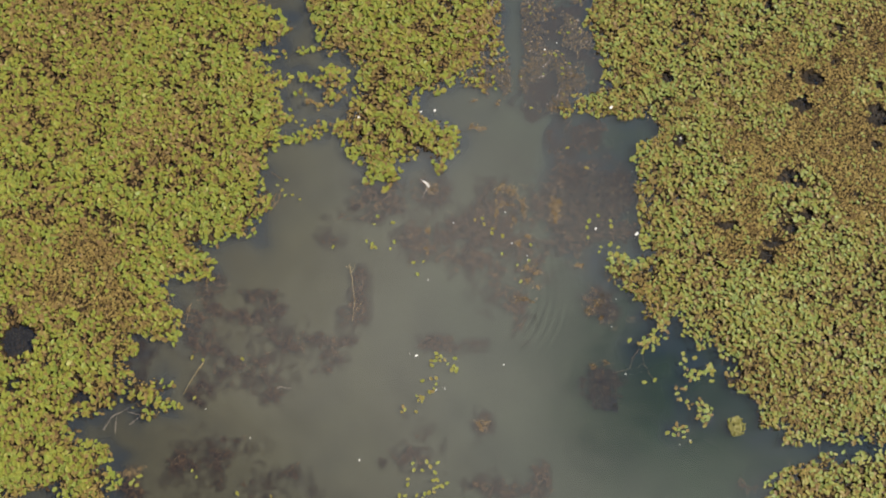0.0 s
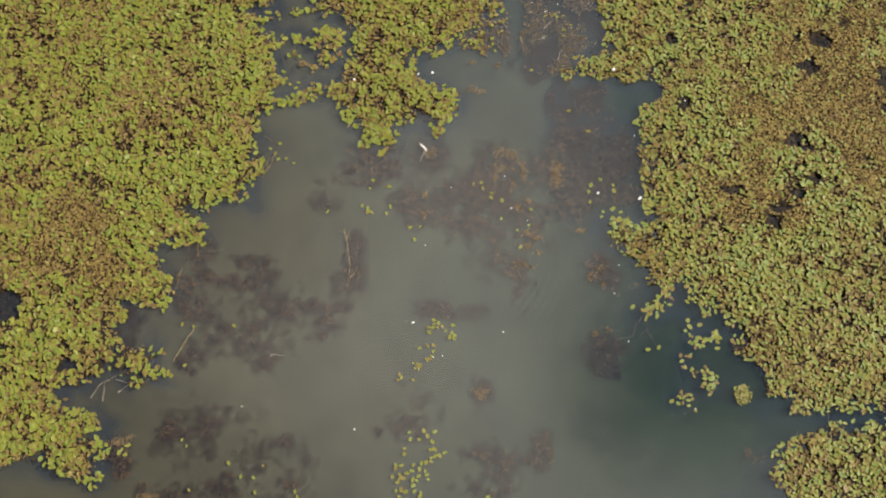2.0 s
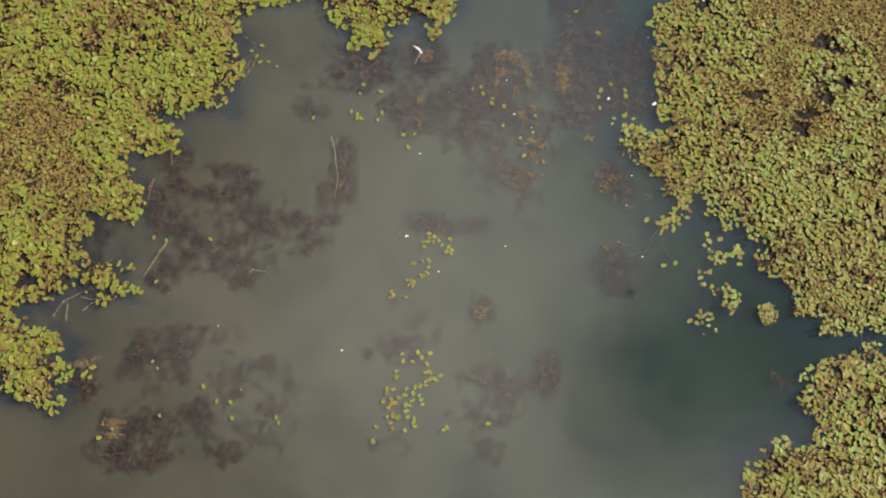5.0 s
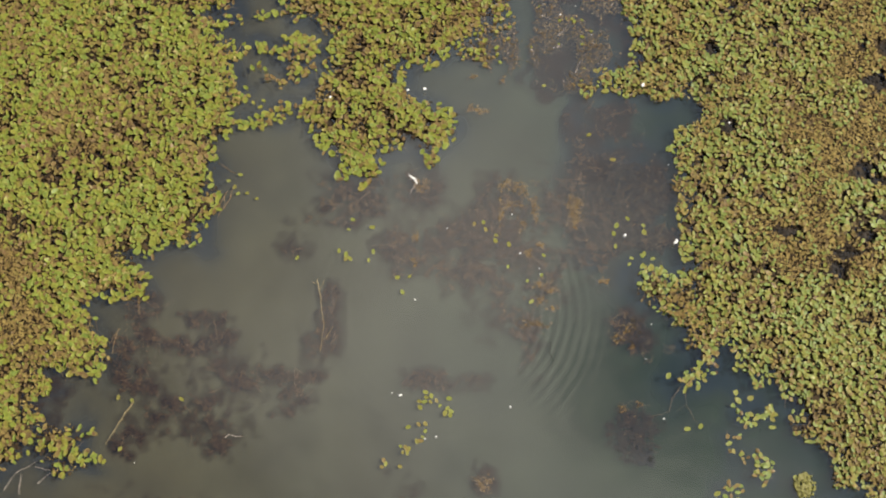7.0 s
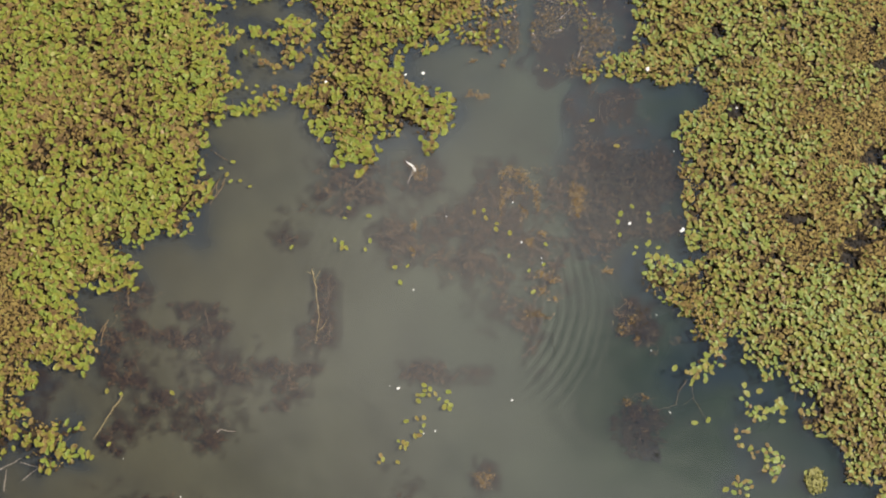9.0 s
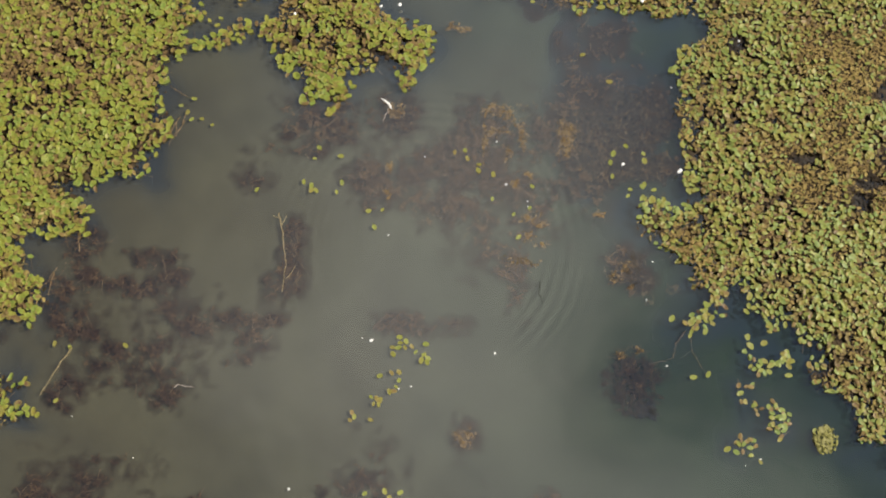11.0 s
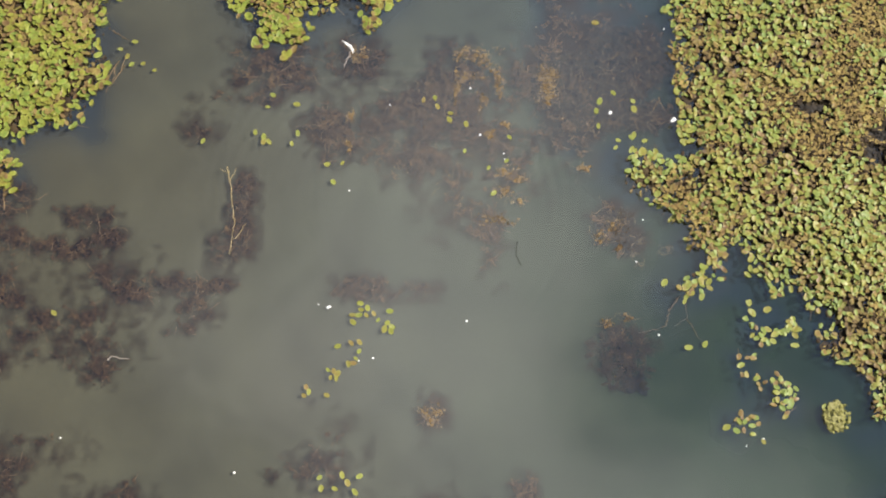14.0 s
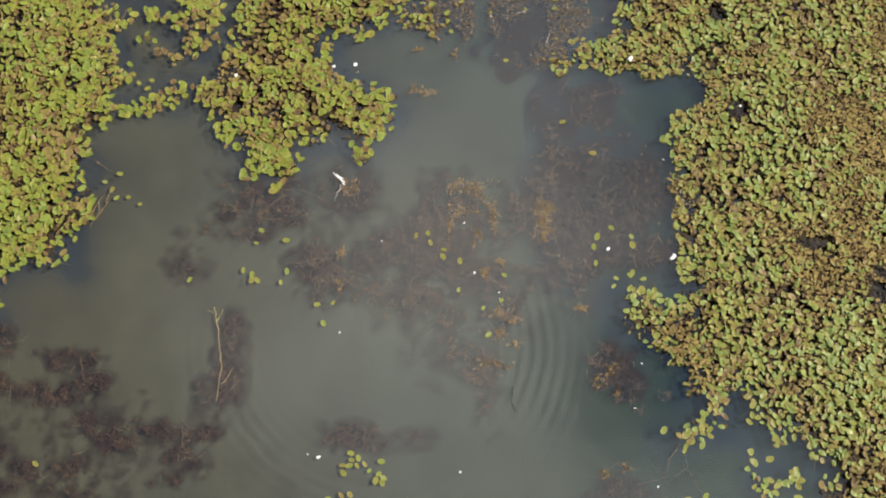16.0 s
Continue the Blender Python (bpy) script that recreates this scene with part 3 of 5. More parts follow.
SOUTH_PADS_B = [(-0.61, -4.27), (-0.61, -4.33), (-0.52, -4.27), (-0.54, -4.42), (-0.55, -4.49), (-0.49, -4.47), (-0.58, -4.54), (-0.66, -4.45), (-0.43,
    -4.39), (-0.35, -4.35), (-0.32, -4.58), (-0.59, -4.67), (-0.51, -4.65), (-0.44, -4.68), (-0.3, -4.67), (-0.2, -4.69), (-0.21, -4.74),
    (-0.19, -4.8), (-0.54, -4.76), (-0.51, -4.84), (-0.33, -4.86), (-0.74, -4.82), (-0.78, -5.03), (0.22, -4.84), (0.27, -4.8), (0.86, -4.73)]
YELLOW_PADS = [(-1.17, 0.58), (-1.22, 0.43), (-0.89, 0.47), (-1.34, 0.11), (-1.24, 0.06), (-1.24, 0), (-1.18, -0), (-0.86, 0.11), (-0.92, -0.02), (-0.51,
    -0.26), (-0.34, -0.24), (-0.43, -0.47), (-1.92, -0.01), (0.55, 0.56), (0.68, 0.59), (0.71, 0.48), (0.86, 0.4), (0.85, 0.32), (1.04, 0.27),
    (1.03, -0.06), (1.53, 0.12), (1.5, -0.17), (1.3, -0.26), (1.36, -0.56), (-2.81, 1.22), (-2.97, 1.12), (-2.69, 0.94), (-2.55, 0.86), (-2.88,
    1.03), (-2.82, 0.93)]
EAST_PADS = [(2.19, 1.98), (2.53, 1.6), (2.31, 3.01), (1.54, 2.75), (2.72, 0.7), (2.56, 0.59), (2.52, 0.47), (2.54, 0.28), (2.94, 0.6), (2.95, 0.5), (2.76, 0.11), (2.73, 0.02), (2.91, 0.15), (3.06, 0.11),
    (2.94, 0.18), (3.45, -2.28), (3.63, -2.24), (4.13, -1.77), (4.16, -1.88), (4.32, -1.84), (4.14, -2.02), (4.14, -2.13), (4.31, -2.06), (4.36,
    -2.19), (4.6, -2.12), (4.59, -2.23), (3.22, -1.56), (3.49, -1.56), (3.45, -1.72), (3.43, -1.77), (3.62, -1.71), (3.71, -1.61), (4.85,
    -2.88), (3.81, -3.13), (4.19, -3.27), (4.12, -1.77), (4.14, -1.87)]
FUZZ = [(1.06, 1.17, 0.18, 0.08), (1.2, 1.07, 0.13, 0.07), (1.39, 0.94, 0.05, 0.12), (1.41, 0.74, 0.06, 0.09), (1.23, 0.58, 0.05, 0.11), (1, 0.86,
    0.16, 0.05), (0.92, 0.67, 0.04, 0.19), (1.99, 0.91, 0.08, 0.15), (1.99, 0.63, 0.06, 0.08), (1.32, 0.14, 0.07, 0.07), (1.5, 0.26, 0.06,
    0.05), (1.51, -0.29, 0.1, 0.06), (1.61, -0.37, 0.09, 0.05), (1.51, -0.55, 0.06, 0.08), (1.66, -0.66, 0.04, 0.05), (1.4, -0.87, 0.18, 0.06),
    (2.38, -0.24, 0.07, 0.05)]
FUZZ_B = [(1.96, 0.86, 0.09, 0.16), (1.98, 0.66, 0.08, 0.12), (0.49, 2.37, 0.08, 0.06), (0.67, 2.3, 0.09, 0.05), (0.95, 2.83, 0.05, 0.06), (0.51, 2.87, 0.07, 0.04), (-0.25, 1.12, 0.13, 0.09), (-0.27,
    0.36, 0.04, 0.1), (-0.31, -0.03, 0.06, 0.05), (2.59, -2.02, 0.07, 0.05), (2.8, -1.97, 0.05, 0.03), (2.54, -1.05, 0.1, 0.06), (2.72, -0.91,
    0.08, 0.06), (2.73, -1.18, 0.04, 0.05), (0.71, -3.05, 0.1, 0.11), (-4.53, -4.86, 0.14, 0.1), (-5.02, -3.99, 0.17, 0.09), (-4.5, -5.03, 0.15,
    0.05)]
BROWN_STALKS = [(-2.97, 0.97), (-3.13, 0.61), (-2.9, 0.91), (-3.08, 0.57), (-3.08, 1.35), (-2.88, 1.24), (-3.05, 3.06), (-2.94, 3.34), (-3.0, 0.92), (-3.01, 0.68), (-2.93, 0.85), (-2.89, 1.06), (-4.28, -1.09), (-4.41, -1.31), (-4.31, -1.17), (-4.35, -1.45), (-4.03, -0.89), (-4.07, -0.67)]
EAST_TWIG = [(3.38, -1.71), (3.29, -1.83), (3.24, -1.93), (3.22, -2.05), (3.1, -2.09), (2.92, -2.13)]
EAST_TWIG_B = [(3.43, -1.77), (3.45, -1.94), (3.31, -2.05), (3.45, -1.94), (3.54, -2.13), (3.62, -2.24)]
DOWN_ON_LEAVES = [(-0.46, 2.58), (-1.58, 2.44), (2.98, 2.76), (4.22, 2.19), (3.37, 0.33), (-0.21, 2.61)]
STEM = [(-1.63, -0.31), (-1.58, -0.49), (-1.54, -0.69), (-1.5, -0.94), (-1.49, -0.94), (-1.5, -1.11), (-1.52, -1.35)]
STEM_TWIGS = [(-1.58, -0.49), (-1.52, -0.33), (-1.61, -0.39), (-1.7, -0.35), (-1.48, -1.16), (-1.36, -0.99)]
WEST_PADS = [(-3.95, -4.05), (-4.03, -3.95), (-3.26, -4.3), (-2.85, -4.52), (-2.81, -4.75), (-3.05, -4.51), (-2.18, -4.72), (-2.14, -4.8),
    (-2.71, -4.33), (-3.35, -2.05), (-4.01, -2.09), (-4.2, -2.05), (-4.1, -2.74), (-4.97, -4.13), (-4.9, -4.07), (-5.01, -4.18), (-4.86, -4.05),
    (-4.91, -4.21), (-4.68, -5.08), (-4.5, -4.95), (-3.85, -4.74)]
WHITE_BITS = [(-0.52, -1.89), (-0.41, -1.92), (-0.25, -0.57), (0.17, 0.49), (-3.12, -3.39), (-1.29, -3.71), (-3.89, -2.92), (-0.06, -2.5),
    (0.09, -2.47), (3.01, -0.84), (2.92, -1.33), (1.08, -2.04), (4.01, -3.32), (4.19, -3.24), (3.14, -2.15), (2.68, 0.45), (1.47, -0.08),
    (1.2, 0.14), (1.48, -0.15), (3.41, 0.39), (1.08, 0.72), (3.33, 1.54), (2.01, 4.09), (1.79, 3.94), (2.25, 3.61)]
WEST_TWIG = [(-3.99, -2.09), (-4.14, -2.39), (-4.29, -2.68)]
BLEACHED = [(-5.56, -3.33), (-5.44, -3.1), (-5.44, -3.1), (-5.16, -2.93), (-5.36, -3.37), (-5.36, -3.1), (-5.13, -3.22), (-4.95, -3.07), (-5.2, -3),
    (-4.95, -3.06), (1.75, 3.56), (1.9, 3.75), (1.67, 3.36), (1.82, 3.42), (2, 2.97), (2.08, 3.15), (0.83, 4.98), (0.71, 4.6), (0.71, 4.6),
    (0.78, 4.38), (0.88, 4.72), (0.76, 4.48), (-5.35, -1.51), (-5.19, -1.41), (-5.3, -1.47), (-5.14, -1.68)]
PALE_TWIG = [(-2.72, -2.55), (-2.68, -2.51), (-2.59, -2.53), (-2.48, -2.54)]
DARK_STICK = [(1.63, -1.13), (1.61, -1.25), (1.63, -1.34), (1.66, -1.4)]
FEATHER = [(-0.41, 1.28), (-0.33, 1.22), (-0.28, 1.15)]
FEATHER_STALK = [(-0.3, 1.16), (-0.35, 1.05), (-0.37, 0.95)]
CLUMP = [(4.97, -2.99)]
RING = [(0.18, -0.64)]

LEFT_BED = LEFT_SHORE + LEFT_SHORE_B + [(-8.0, -5.0), (-11.0, -5.4), (-11.0, 7.0), (-4.1, 7.0), (-3.7, 4.95)]
CENTRE_BED = CENTRE_SHORE + [(1.0, 7.0), (-2.9, 7.0), (-2.75, 4.9)]
RIGHT_BED = RIGHT_SHORE + RIGHT_SHORE_B + [(8.5, -3.2), (11.0, -3.4), (11.0, 7.0), (2.8, 7.0)]
LOWER_BED = RIGHT_LOWER + [(4.4, -7.0), (11.0, -7.4), (11.0, -3.42), (8.5, -3.22), (6.9, -3.38)]
ISLETS = [ISLET_A, ISLET_B, ISLET_C]
TRAIL = [DANGLE_A, DANGLE_B, DANGLE_C, DANGLE_D]


# ---- building tools ----
def mesh_object(name, verts, faces, material, parent=None, label="", smooth=True):
    me = bpy.data.meshes.new(name)
    me.from_pydata(verts, [], faces)
    me.materials.append(material)
    if smooth:
        me.polygons.foreach_set("use_smooth", [True] * len(me.polygons))
    ob = new(name, me)
    if parent:
        ob.parent = parent
    if label:
        ob["label"] = label
    return ob


@functools.lru_cache(None)
def noise_table(seed):
    return np.random.RandomState(seed).rand(256, 256)


def soft_noise(x, y, size, seed):
    """Smooth value noise from 0 to 1 over arrays of places."""
    table = noise_table(seed)
    u, v = np.asarray(x) / size + 91.3, np.asarray(y) / size + 47.9
    i, j = np.floor(u).astype(int), np.floor(v).astype(int)
    a, b2 = u - i, v - j
    a, b2 = a * a * (3 - 2 * a), b2 * b2 * (3 - 2 * b2)
    g = lambda p, q: table[p % 256, q % 256]
    return (g(i, j) * (1 - a) + g(i + 1, j) * a) * (1 - b2) + (g(i, j + 1) * (1 - a) + g(i + 1, j + 1) * a) * b2


def inside(x, y, outline):
    hit = np.zeros(len(x), bool)
    px, py = outline[-1]
    for qx, qy in outline:
        cross = (py > y) != (qy > y)
        with np.errstate(divide="ignore", invalid="ignore"):
            at = px + (y - py) * (qx - px) / (qy - py if qy != py else 1e-9)
        hit ^= cross & (x < at)
        px, py = qx, qy
    return hit


def edge_gap(x, y, outline):
    """Distance from each place to the outline."""
    best = np.full(len(x), 99.0)
    px, py = outline[-1]
    for qx, qy in outline:
        dx, dy = qx - px, qy - py
        k = np.clip(((x - px) * dx + (y - py) * dy) / (dx * dx + dy * dy + 1e-9), 0, 1)
        best = np.minimum(best, np.hypot(x - px - k * dx, y - py - k * dy))
        px, py = qx, qy
    return best


def in_spots(x, y, spots):
    s = np.zeros(len(x))
    for cx, cy, a, b2 in spots:
        s = np.maximum(s, 1 - np.hypot((x - cx) / a, (y - cy) / b2))
    return np.clip(s, 0, 1)


def leaf_shape(rng, rim=9, notch=0.35, cup=0.12, wide=0.70):
    """An oval blade of unit length that lies flat, tip along +x, with a cleft at the stalk and a cupped middle."""
    v, f = [(-0.12, 0.0, -cup)], []
    for k in range(rim):
        a = -math.pi + 2 * math.pi * (k + 0.5) / rim
        r = 0.5 * (1 + rng.uniform(-0.07, 0.07))
        x, y = r * math.cos(a), r * wide * math.sin(a)
        if k in (0, rim - 1):
            x += 0.08
            y *= 1 + notch
        v.append((x, y, rng.uniform(-0.03, 0.05)))
    for k in range(rim):
        if k == rim - 1:
            continue
        f.append((0, 1 + k, 1 + (k + 1) % rim))
    return np.array(v), f


def oval_shape(rng, rim, cup, wide):
    """A whole oval blade of unit length, tip along +x, hollow or domed, with an uneven margin."""
    v = [(-0.04, 0.0, -cup)]
    for k in range(rim):
        a = 6.2832 * k / rim
        r = 0.5 * rng.uniform(0.94, 1.05)
        v.append((r * math.cos(a) * (1.04 if k == 0 else 1), r * wide * math.sin(a), rng.uniform(-0.03, 0.04)))
    return np.array(v), [(0, 1 + k, 1 + (k + 1) % rim) for k in range(rim)]


def carpet(name, spots, shapes, material, parent, label=""):
    """Many leaves in one mesh; spots: arrays x, y, z, size, tilt."""
    rng = np.random.RandomState(len(spots[0]) + 7)
    x, y, z, size, tilt = spots
    verts, faces, rims, base = [], [], [], 0
    which = rng.randint(0, len(shapes), len(x))
    head = rng.uniform(0, 6.283, len(x))
    lean = np.radians(np.abs(rng.normal(0, 1, len(x))) * tilt)
    way = rng.uniform(0, 6.283, len(x))
    for s, (sv, sf) in enumerate(shapes):
        pick = np.where(which == s)[0]
        if not len(pick):
            continue
        c, sn = np.cos(head[pick])[:, None], np.sin(head[pick])[:, None]
        px = (sv[:, 0] * c - sv[:, 1] * sn) * size[pick][:, None]
        py = (sv[:, 0] * sn + sv[:, 1] * c) * size[pick][:, None]
        pz = sv[:, 2] * size[pick][:, None]
        ax, ay = np.cos(way[pick])[:, None], np.sin(way[pick])[:, None]
        along = px * ax + py * ay
        ca, sa = np.cos(lean[pick])[:, None], np.sin(lean[pick])[:, None]
        na, nz = along * ca - pz * sa, along * sa + pz * ca
        px, py, pz = px + (na - along) * ax, py + (na - along) * ay, nz
        v = np.stack([px + x[pick][:, None], py + y[pick][:, None], pz + z[pick][:, None]], 2).reshape(-1, 3)
        verts.append(v)
        k = len(sv)
        rims.append(np.tile([0.0] + [1.0] * (k - 1), len(pick)))
        fa = np.array(sf)
        faces.append((fa[None] + (base + np.arange(len(pick)) * k)[:, None, None]).reshape(-1, 3))
        base += len(v)
    if not verts:
        return None
    ob = mesh_object(name, np.concatenate(verts).tolist(), np.concatenate(faces).tolist(), material, parent, label)
    ob.data.attributes.new("rim", "FLOAT", "POINT").data.foreach_set("value", np.concatenate(rims))
    return tagged(ob, kind="stuff")


def grid_spots(box, step, rng, loose=0.5):
    x0, y0, x1, y1 = box
    gx, gy = np.meshgrid(np.arange(x0, x1, step), np.arange(y0, y1, step))
    gx, gy = gx.ravel(), gy.ravel()
    return gx + rng.uniform(-loose, loose, len(gx)) * step, gy + rng.uniform(-loose, loose, len(gy)) * step


def ribbon(path, width, verts, faces, lift=0.0):
    """A thin strap of leaf or stem along a path."""
    base = len(verts)
    for k, p in enumerate(path):
        q = path[min(k + 1, len(path) - 1)] - path[max(k - 1, 0)]
        side = np.array([-q[1], q[0], 0.0])
        side /= np.linalg.norm(side) + 1e-9
        w = width * (1 - 0.6 * k / len(path))
        verts.append((p - side * w / 2).tolist())
        verts.append((p + side * w / 2 + np.array([0, 0, lift])).tolist())
    for k in range(len(path) - 1):
        faces.append((base + 2 * k, base + 2 * k + 1, base + 2 * k + 3, base + 2 * k + 2))


def tube(path, radius, verts, faces, sides=5, taper=0.5):
    """A tapered round stem along a path."""
    base = len(verts)
    path = [np.array(p, float) for p in path]
    for k, p in enumerate(path):
        d = path[min(k + 1, len(path) - 1)] - path[max(k - 1, 0)]
        d /= np.linalg.norm(d) + 1e-9
        u = np.cross(d, (0.13, 0.07, 1.0))
        u /= np.linalg.norm(u) + 1e-9
        v = np.cross(d, u)
        r = radius * (1 - (1 - taper) * k / max(1, len(path) - 1))
        for s in range(sides):
            a = 2 * math.pi * s / sides
            verts.append((p + r * (u * math.cos(a) + v * math.sin(a))).tolist())
    for k in range(len(path) - 1):
        for s in range(sides):
            a, b2 = base + k * sides + s, base + k * sides + (s + 1) % sides
            faces.append((a, b2, b2 + sides, a + sides))
    faces.append(tuple(base + s for s in range(sides)))
    last = base + (len(path) - 1) * sides
    faces.append(tuple(last + s for s in reversed(range(sides))))


def bent(points, rng, steps=4, wobble=0.012, z=0.01):
    """A slightly crooked path through plan points."""
    out_path = []
    for (ax, ay), (bx, by) in zip(points[:-1], points[1:]):
        for s in range(steps):
            k = s / steps
            out_path.append(np.array([ax + (bx - ax) * k + rng.normal(0, wobble), ay + (by - ay) * k + rng.normal(0, wobble), z + rng.normal(0, 0.004)]))
    out_path.append(np.array([points[-1][0], points[-1][1], z]))
    return out_path


# ---- the pond ----
def weed_field(x, y):
    """How thickly drowned weed grows at each place, ragged at three scales, 0 to 1."""
    s = np.zeros(len(x))
    for k, (cx, cy, a, b2) in enumerate(WEED_WEST + WEED_MIDDLE + WEED_SOUTH):
        middle = len(WEED_WEST) <= k < len(WEED_WEST + WEED_MIDDLE)
        south = k >= len(WEED_WEST + WEED_MIDDLE)
        wide = 1.26 if middle else 1.4 if south else 1.08
        s = np.maximum(s, np.clip((1.22 if middle else 0.86 if south else 1.06) - 0.72 * np.hypot((x - cx) / (wide * a + 0.05), (y - cy) / (wide * b2 + 0.05)), 0, 1.15))
    jx, jy = x + (soft_noise(x, y, 0.42, 8) - 0.5) * 0.45, y + (soft_noise(x, y, 0.42, 9) - 0.5) * 0.45
    for outline, most in ((WEED_EAST, 1.08), (DEAD_RIGHT, 0.95)):
        gap = edge_gap(jx, jy, outline)
        s = np.maximum(s, np.clip(0.7 + np.where(inside(jx, jy, outline), gap, -gap) / 0.25, 0, most))
    for cx, cy, a, b2 in WEED_HAZE:
        s = np.maximum(s, np.clip(0.75 - 0.45 * np.hypot((jx - cx) / a, (jy - cy) / b2), 0, 0.46))
    for cx, cy, a, b2 in WEED_THICK:
        s = np.maximum(s, np.clip(1.6 - 0.9 * np.hypot((jx - cx) / a, (jy - cy) / b2), 0, 1.45))
    n = 0.30 * soft_noise(x, y, 0.45, 3) + 0.36 * soft_noise(x, y, 0.17, 4) + 0.34 * soft_noise(x, y, 0.07, 5)
    return np.where(s > 0, np.clip(s * 1.05 - 0.13 + (n - 0.5) * 2.9, 0, 1) * np.minimum(1, s * 2), 0)


def clear_shade_field(x, y):
    """How clear the water stands, with leaf shade painted in: full under the leaf beds, fading a short way from their
    edge.
    """
    c = np.zeros(len(x))
    jx, jy = x + (soft_noise(x, y, 0.42, 8) - 0.5) * 0.45, y + (soft_noise(x, y, 0.42, 9) - 0.5) * 0.45
    for outline, reach, most in ((LEFT_BED, 0.24, 1), (CENTRE_BED, 0.30, 1), (RIGHT_BED, 0.42, 1), (LOWER_BED, 0.30, 1), (STRAND, 0.15, 1), (RED_ISLET, 0.15, 1), (DEAD_RIGHT, 0.14, 0.6), (DEAD_CENTRE, 0.10, 0.6),
                                 (WEED_EAST, 0.16, 1)) + tuple((o, 0.16, 1) for o in TRAIL):
        c = np.maximum(c, most * np.where(inside(jx, jy, outline), 1.0, np.exp(-edge_gap(jx, jy, outline) / reach)))
    return np.clip(c * (0.85 + 0.5 * (soft_noise(x, y, 0.4, 6) - 0.5)), 0, 0.95)


def sheet(name, z, material, label, fine=False, swell=0.0):
    """One level sheet to the horizon; a fine one carries the weed and the clearness with its shade, and swells where
    weed grows.
    """
    cx = [-600, -150, -50, -24, -14] + (np.arange(-9, 9.01, 0.06).tolist() if fine else list(range(-10, 11, 2))) + [14, 24, 50, 150, 600]
    cy = [-600, -150, -50, -24, -14] + (np.arange(-6, 6.01, 0.06).tolist() if fine else list(range(-10, 11, 2))) + [14, 24, 50, 150, 600]
    gx, gy = np.meshgrid(np.array(cx, float), np.array(cy, float))
    gx, gy = gx.ravel(), gy.ravel()
    gz = np.full(len(gx), z)
    k = len(cx)
    if fine:
        weed, clear = weed_field(gx, gy), clear_shade_field(gx, gy)
        gz = gz + swell * weed
    f = [(j * k + i, j * k + i + 1, (j + 1) * k + i + 1, (j + 1) * k + i) for j in range(len(cy) - 1) for i in range(k - 1)]
    ob = mesh_object(name, np.stack([gx, gy, gz], 1).tolist(), f, material, None, "", fine)
    if fine:
        for key, field in (("weed", weed), ("clear", clear)):
            ob.data.attributes.new(key, "FLOAT", "POINT").data.foreach_set("value", field)
    return tagged(ob, label, "water" if "water" in name else "ground", kind="structure")


sheet("ground", -0.45, M_MUD, "dark silty mud on the floor of the shallow pond")
sheet("water_lower", -0.12, M_SILT_DOWN, "cloudy grey-green depth of the pond water laced with brown weed", True, 0.06)
sheet("water_upper", -0.034, M_SILT_UP, "cloudy grey-green upper layer of the pond water", True)
sheet("water", 0.0, water_material(RING[0][0], RING[0][1]), "calm murky pond water that mirrors a cloudy sky")

# ---- leaf beds ----
srng = random.Random(5)
SHAPES = [oval_shape(srng, 10, c, w) for c, w in ((0.06, 0.70), (0.09, 0.62), (0.12, 0.55), (-0.08, 0.66), (0.04, 0.6), (0.10, 0.5), (-0.10, 0.56), (0.07, 0.76), (0.15, 0.44))]
BIG_SHAPES = [oval_shape(srng, 14, c, w) for c, w in ((0.05, 0.7), (0.09, 0.62), (-0.07, 0.66), (0.12, 0.58))]
SCRAPS = [leaf_shape(srng, 6, 0.1, c, w) for c, w in ((0.1, 0.7), (0.2, 0.4), (-0.12, 0.55), (0.05, 0.3))]
FLATS = [leaf_shape(srng, 6, 0.1, c, w) for c, w in ((0.02, 0.5), (0.03, 0.25), (-0.02, 0.35), (0.01, 0.18))]
LEAF_MESHES = {}
for kind in (M_GREEN_ONE, M_DULL_ONE):
    LEAF_MESHES[kind.name] = []
    for sv, sf in BIG_SHAPES:
        me = bpy.data.meshes.new("leaf")
        me.from_pydata(sv.tolist(), [], sf)
        me.materials.append(kind)
        me.polygons.foreach_set("use_smooth", [True] * len(me.polygons))
        me.attributes.new("rim", "FLOAT", "POINT").data.foreach_set("value", [0.0] + [1.0] * (len(sv) - 1))
        LEAF_MESHES[kind.name].append(me)


def in_any(x, y, outlines):
    return np.any([inside(x, y, o) for o in outlines], axis=0)


def gap_any(x, y, outlines):
    return np.min([edge_gap(x, y, o) for o in outlines], axis=0)


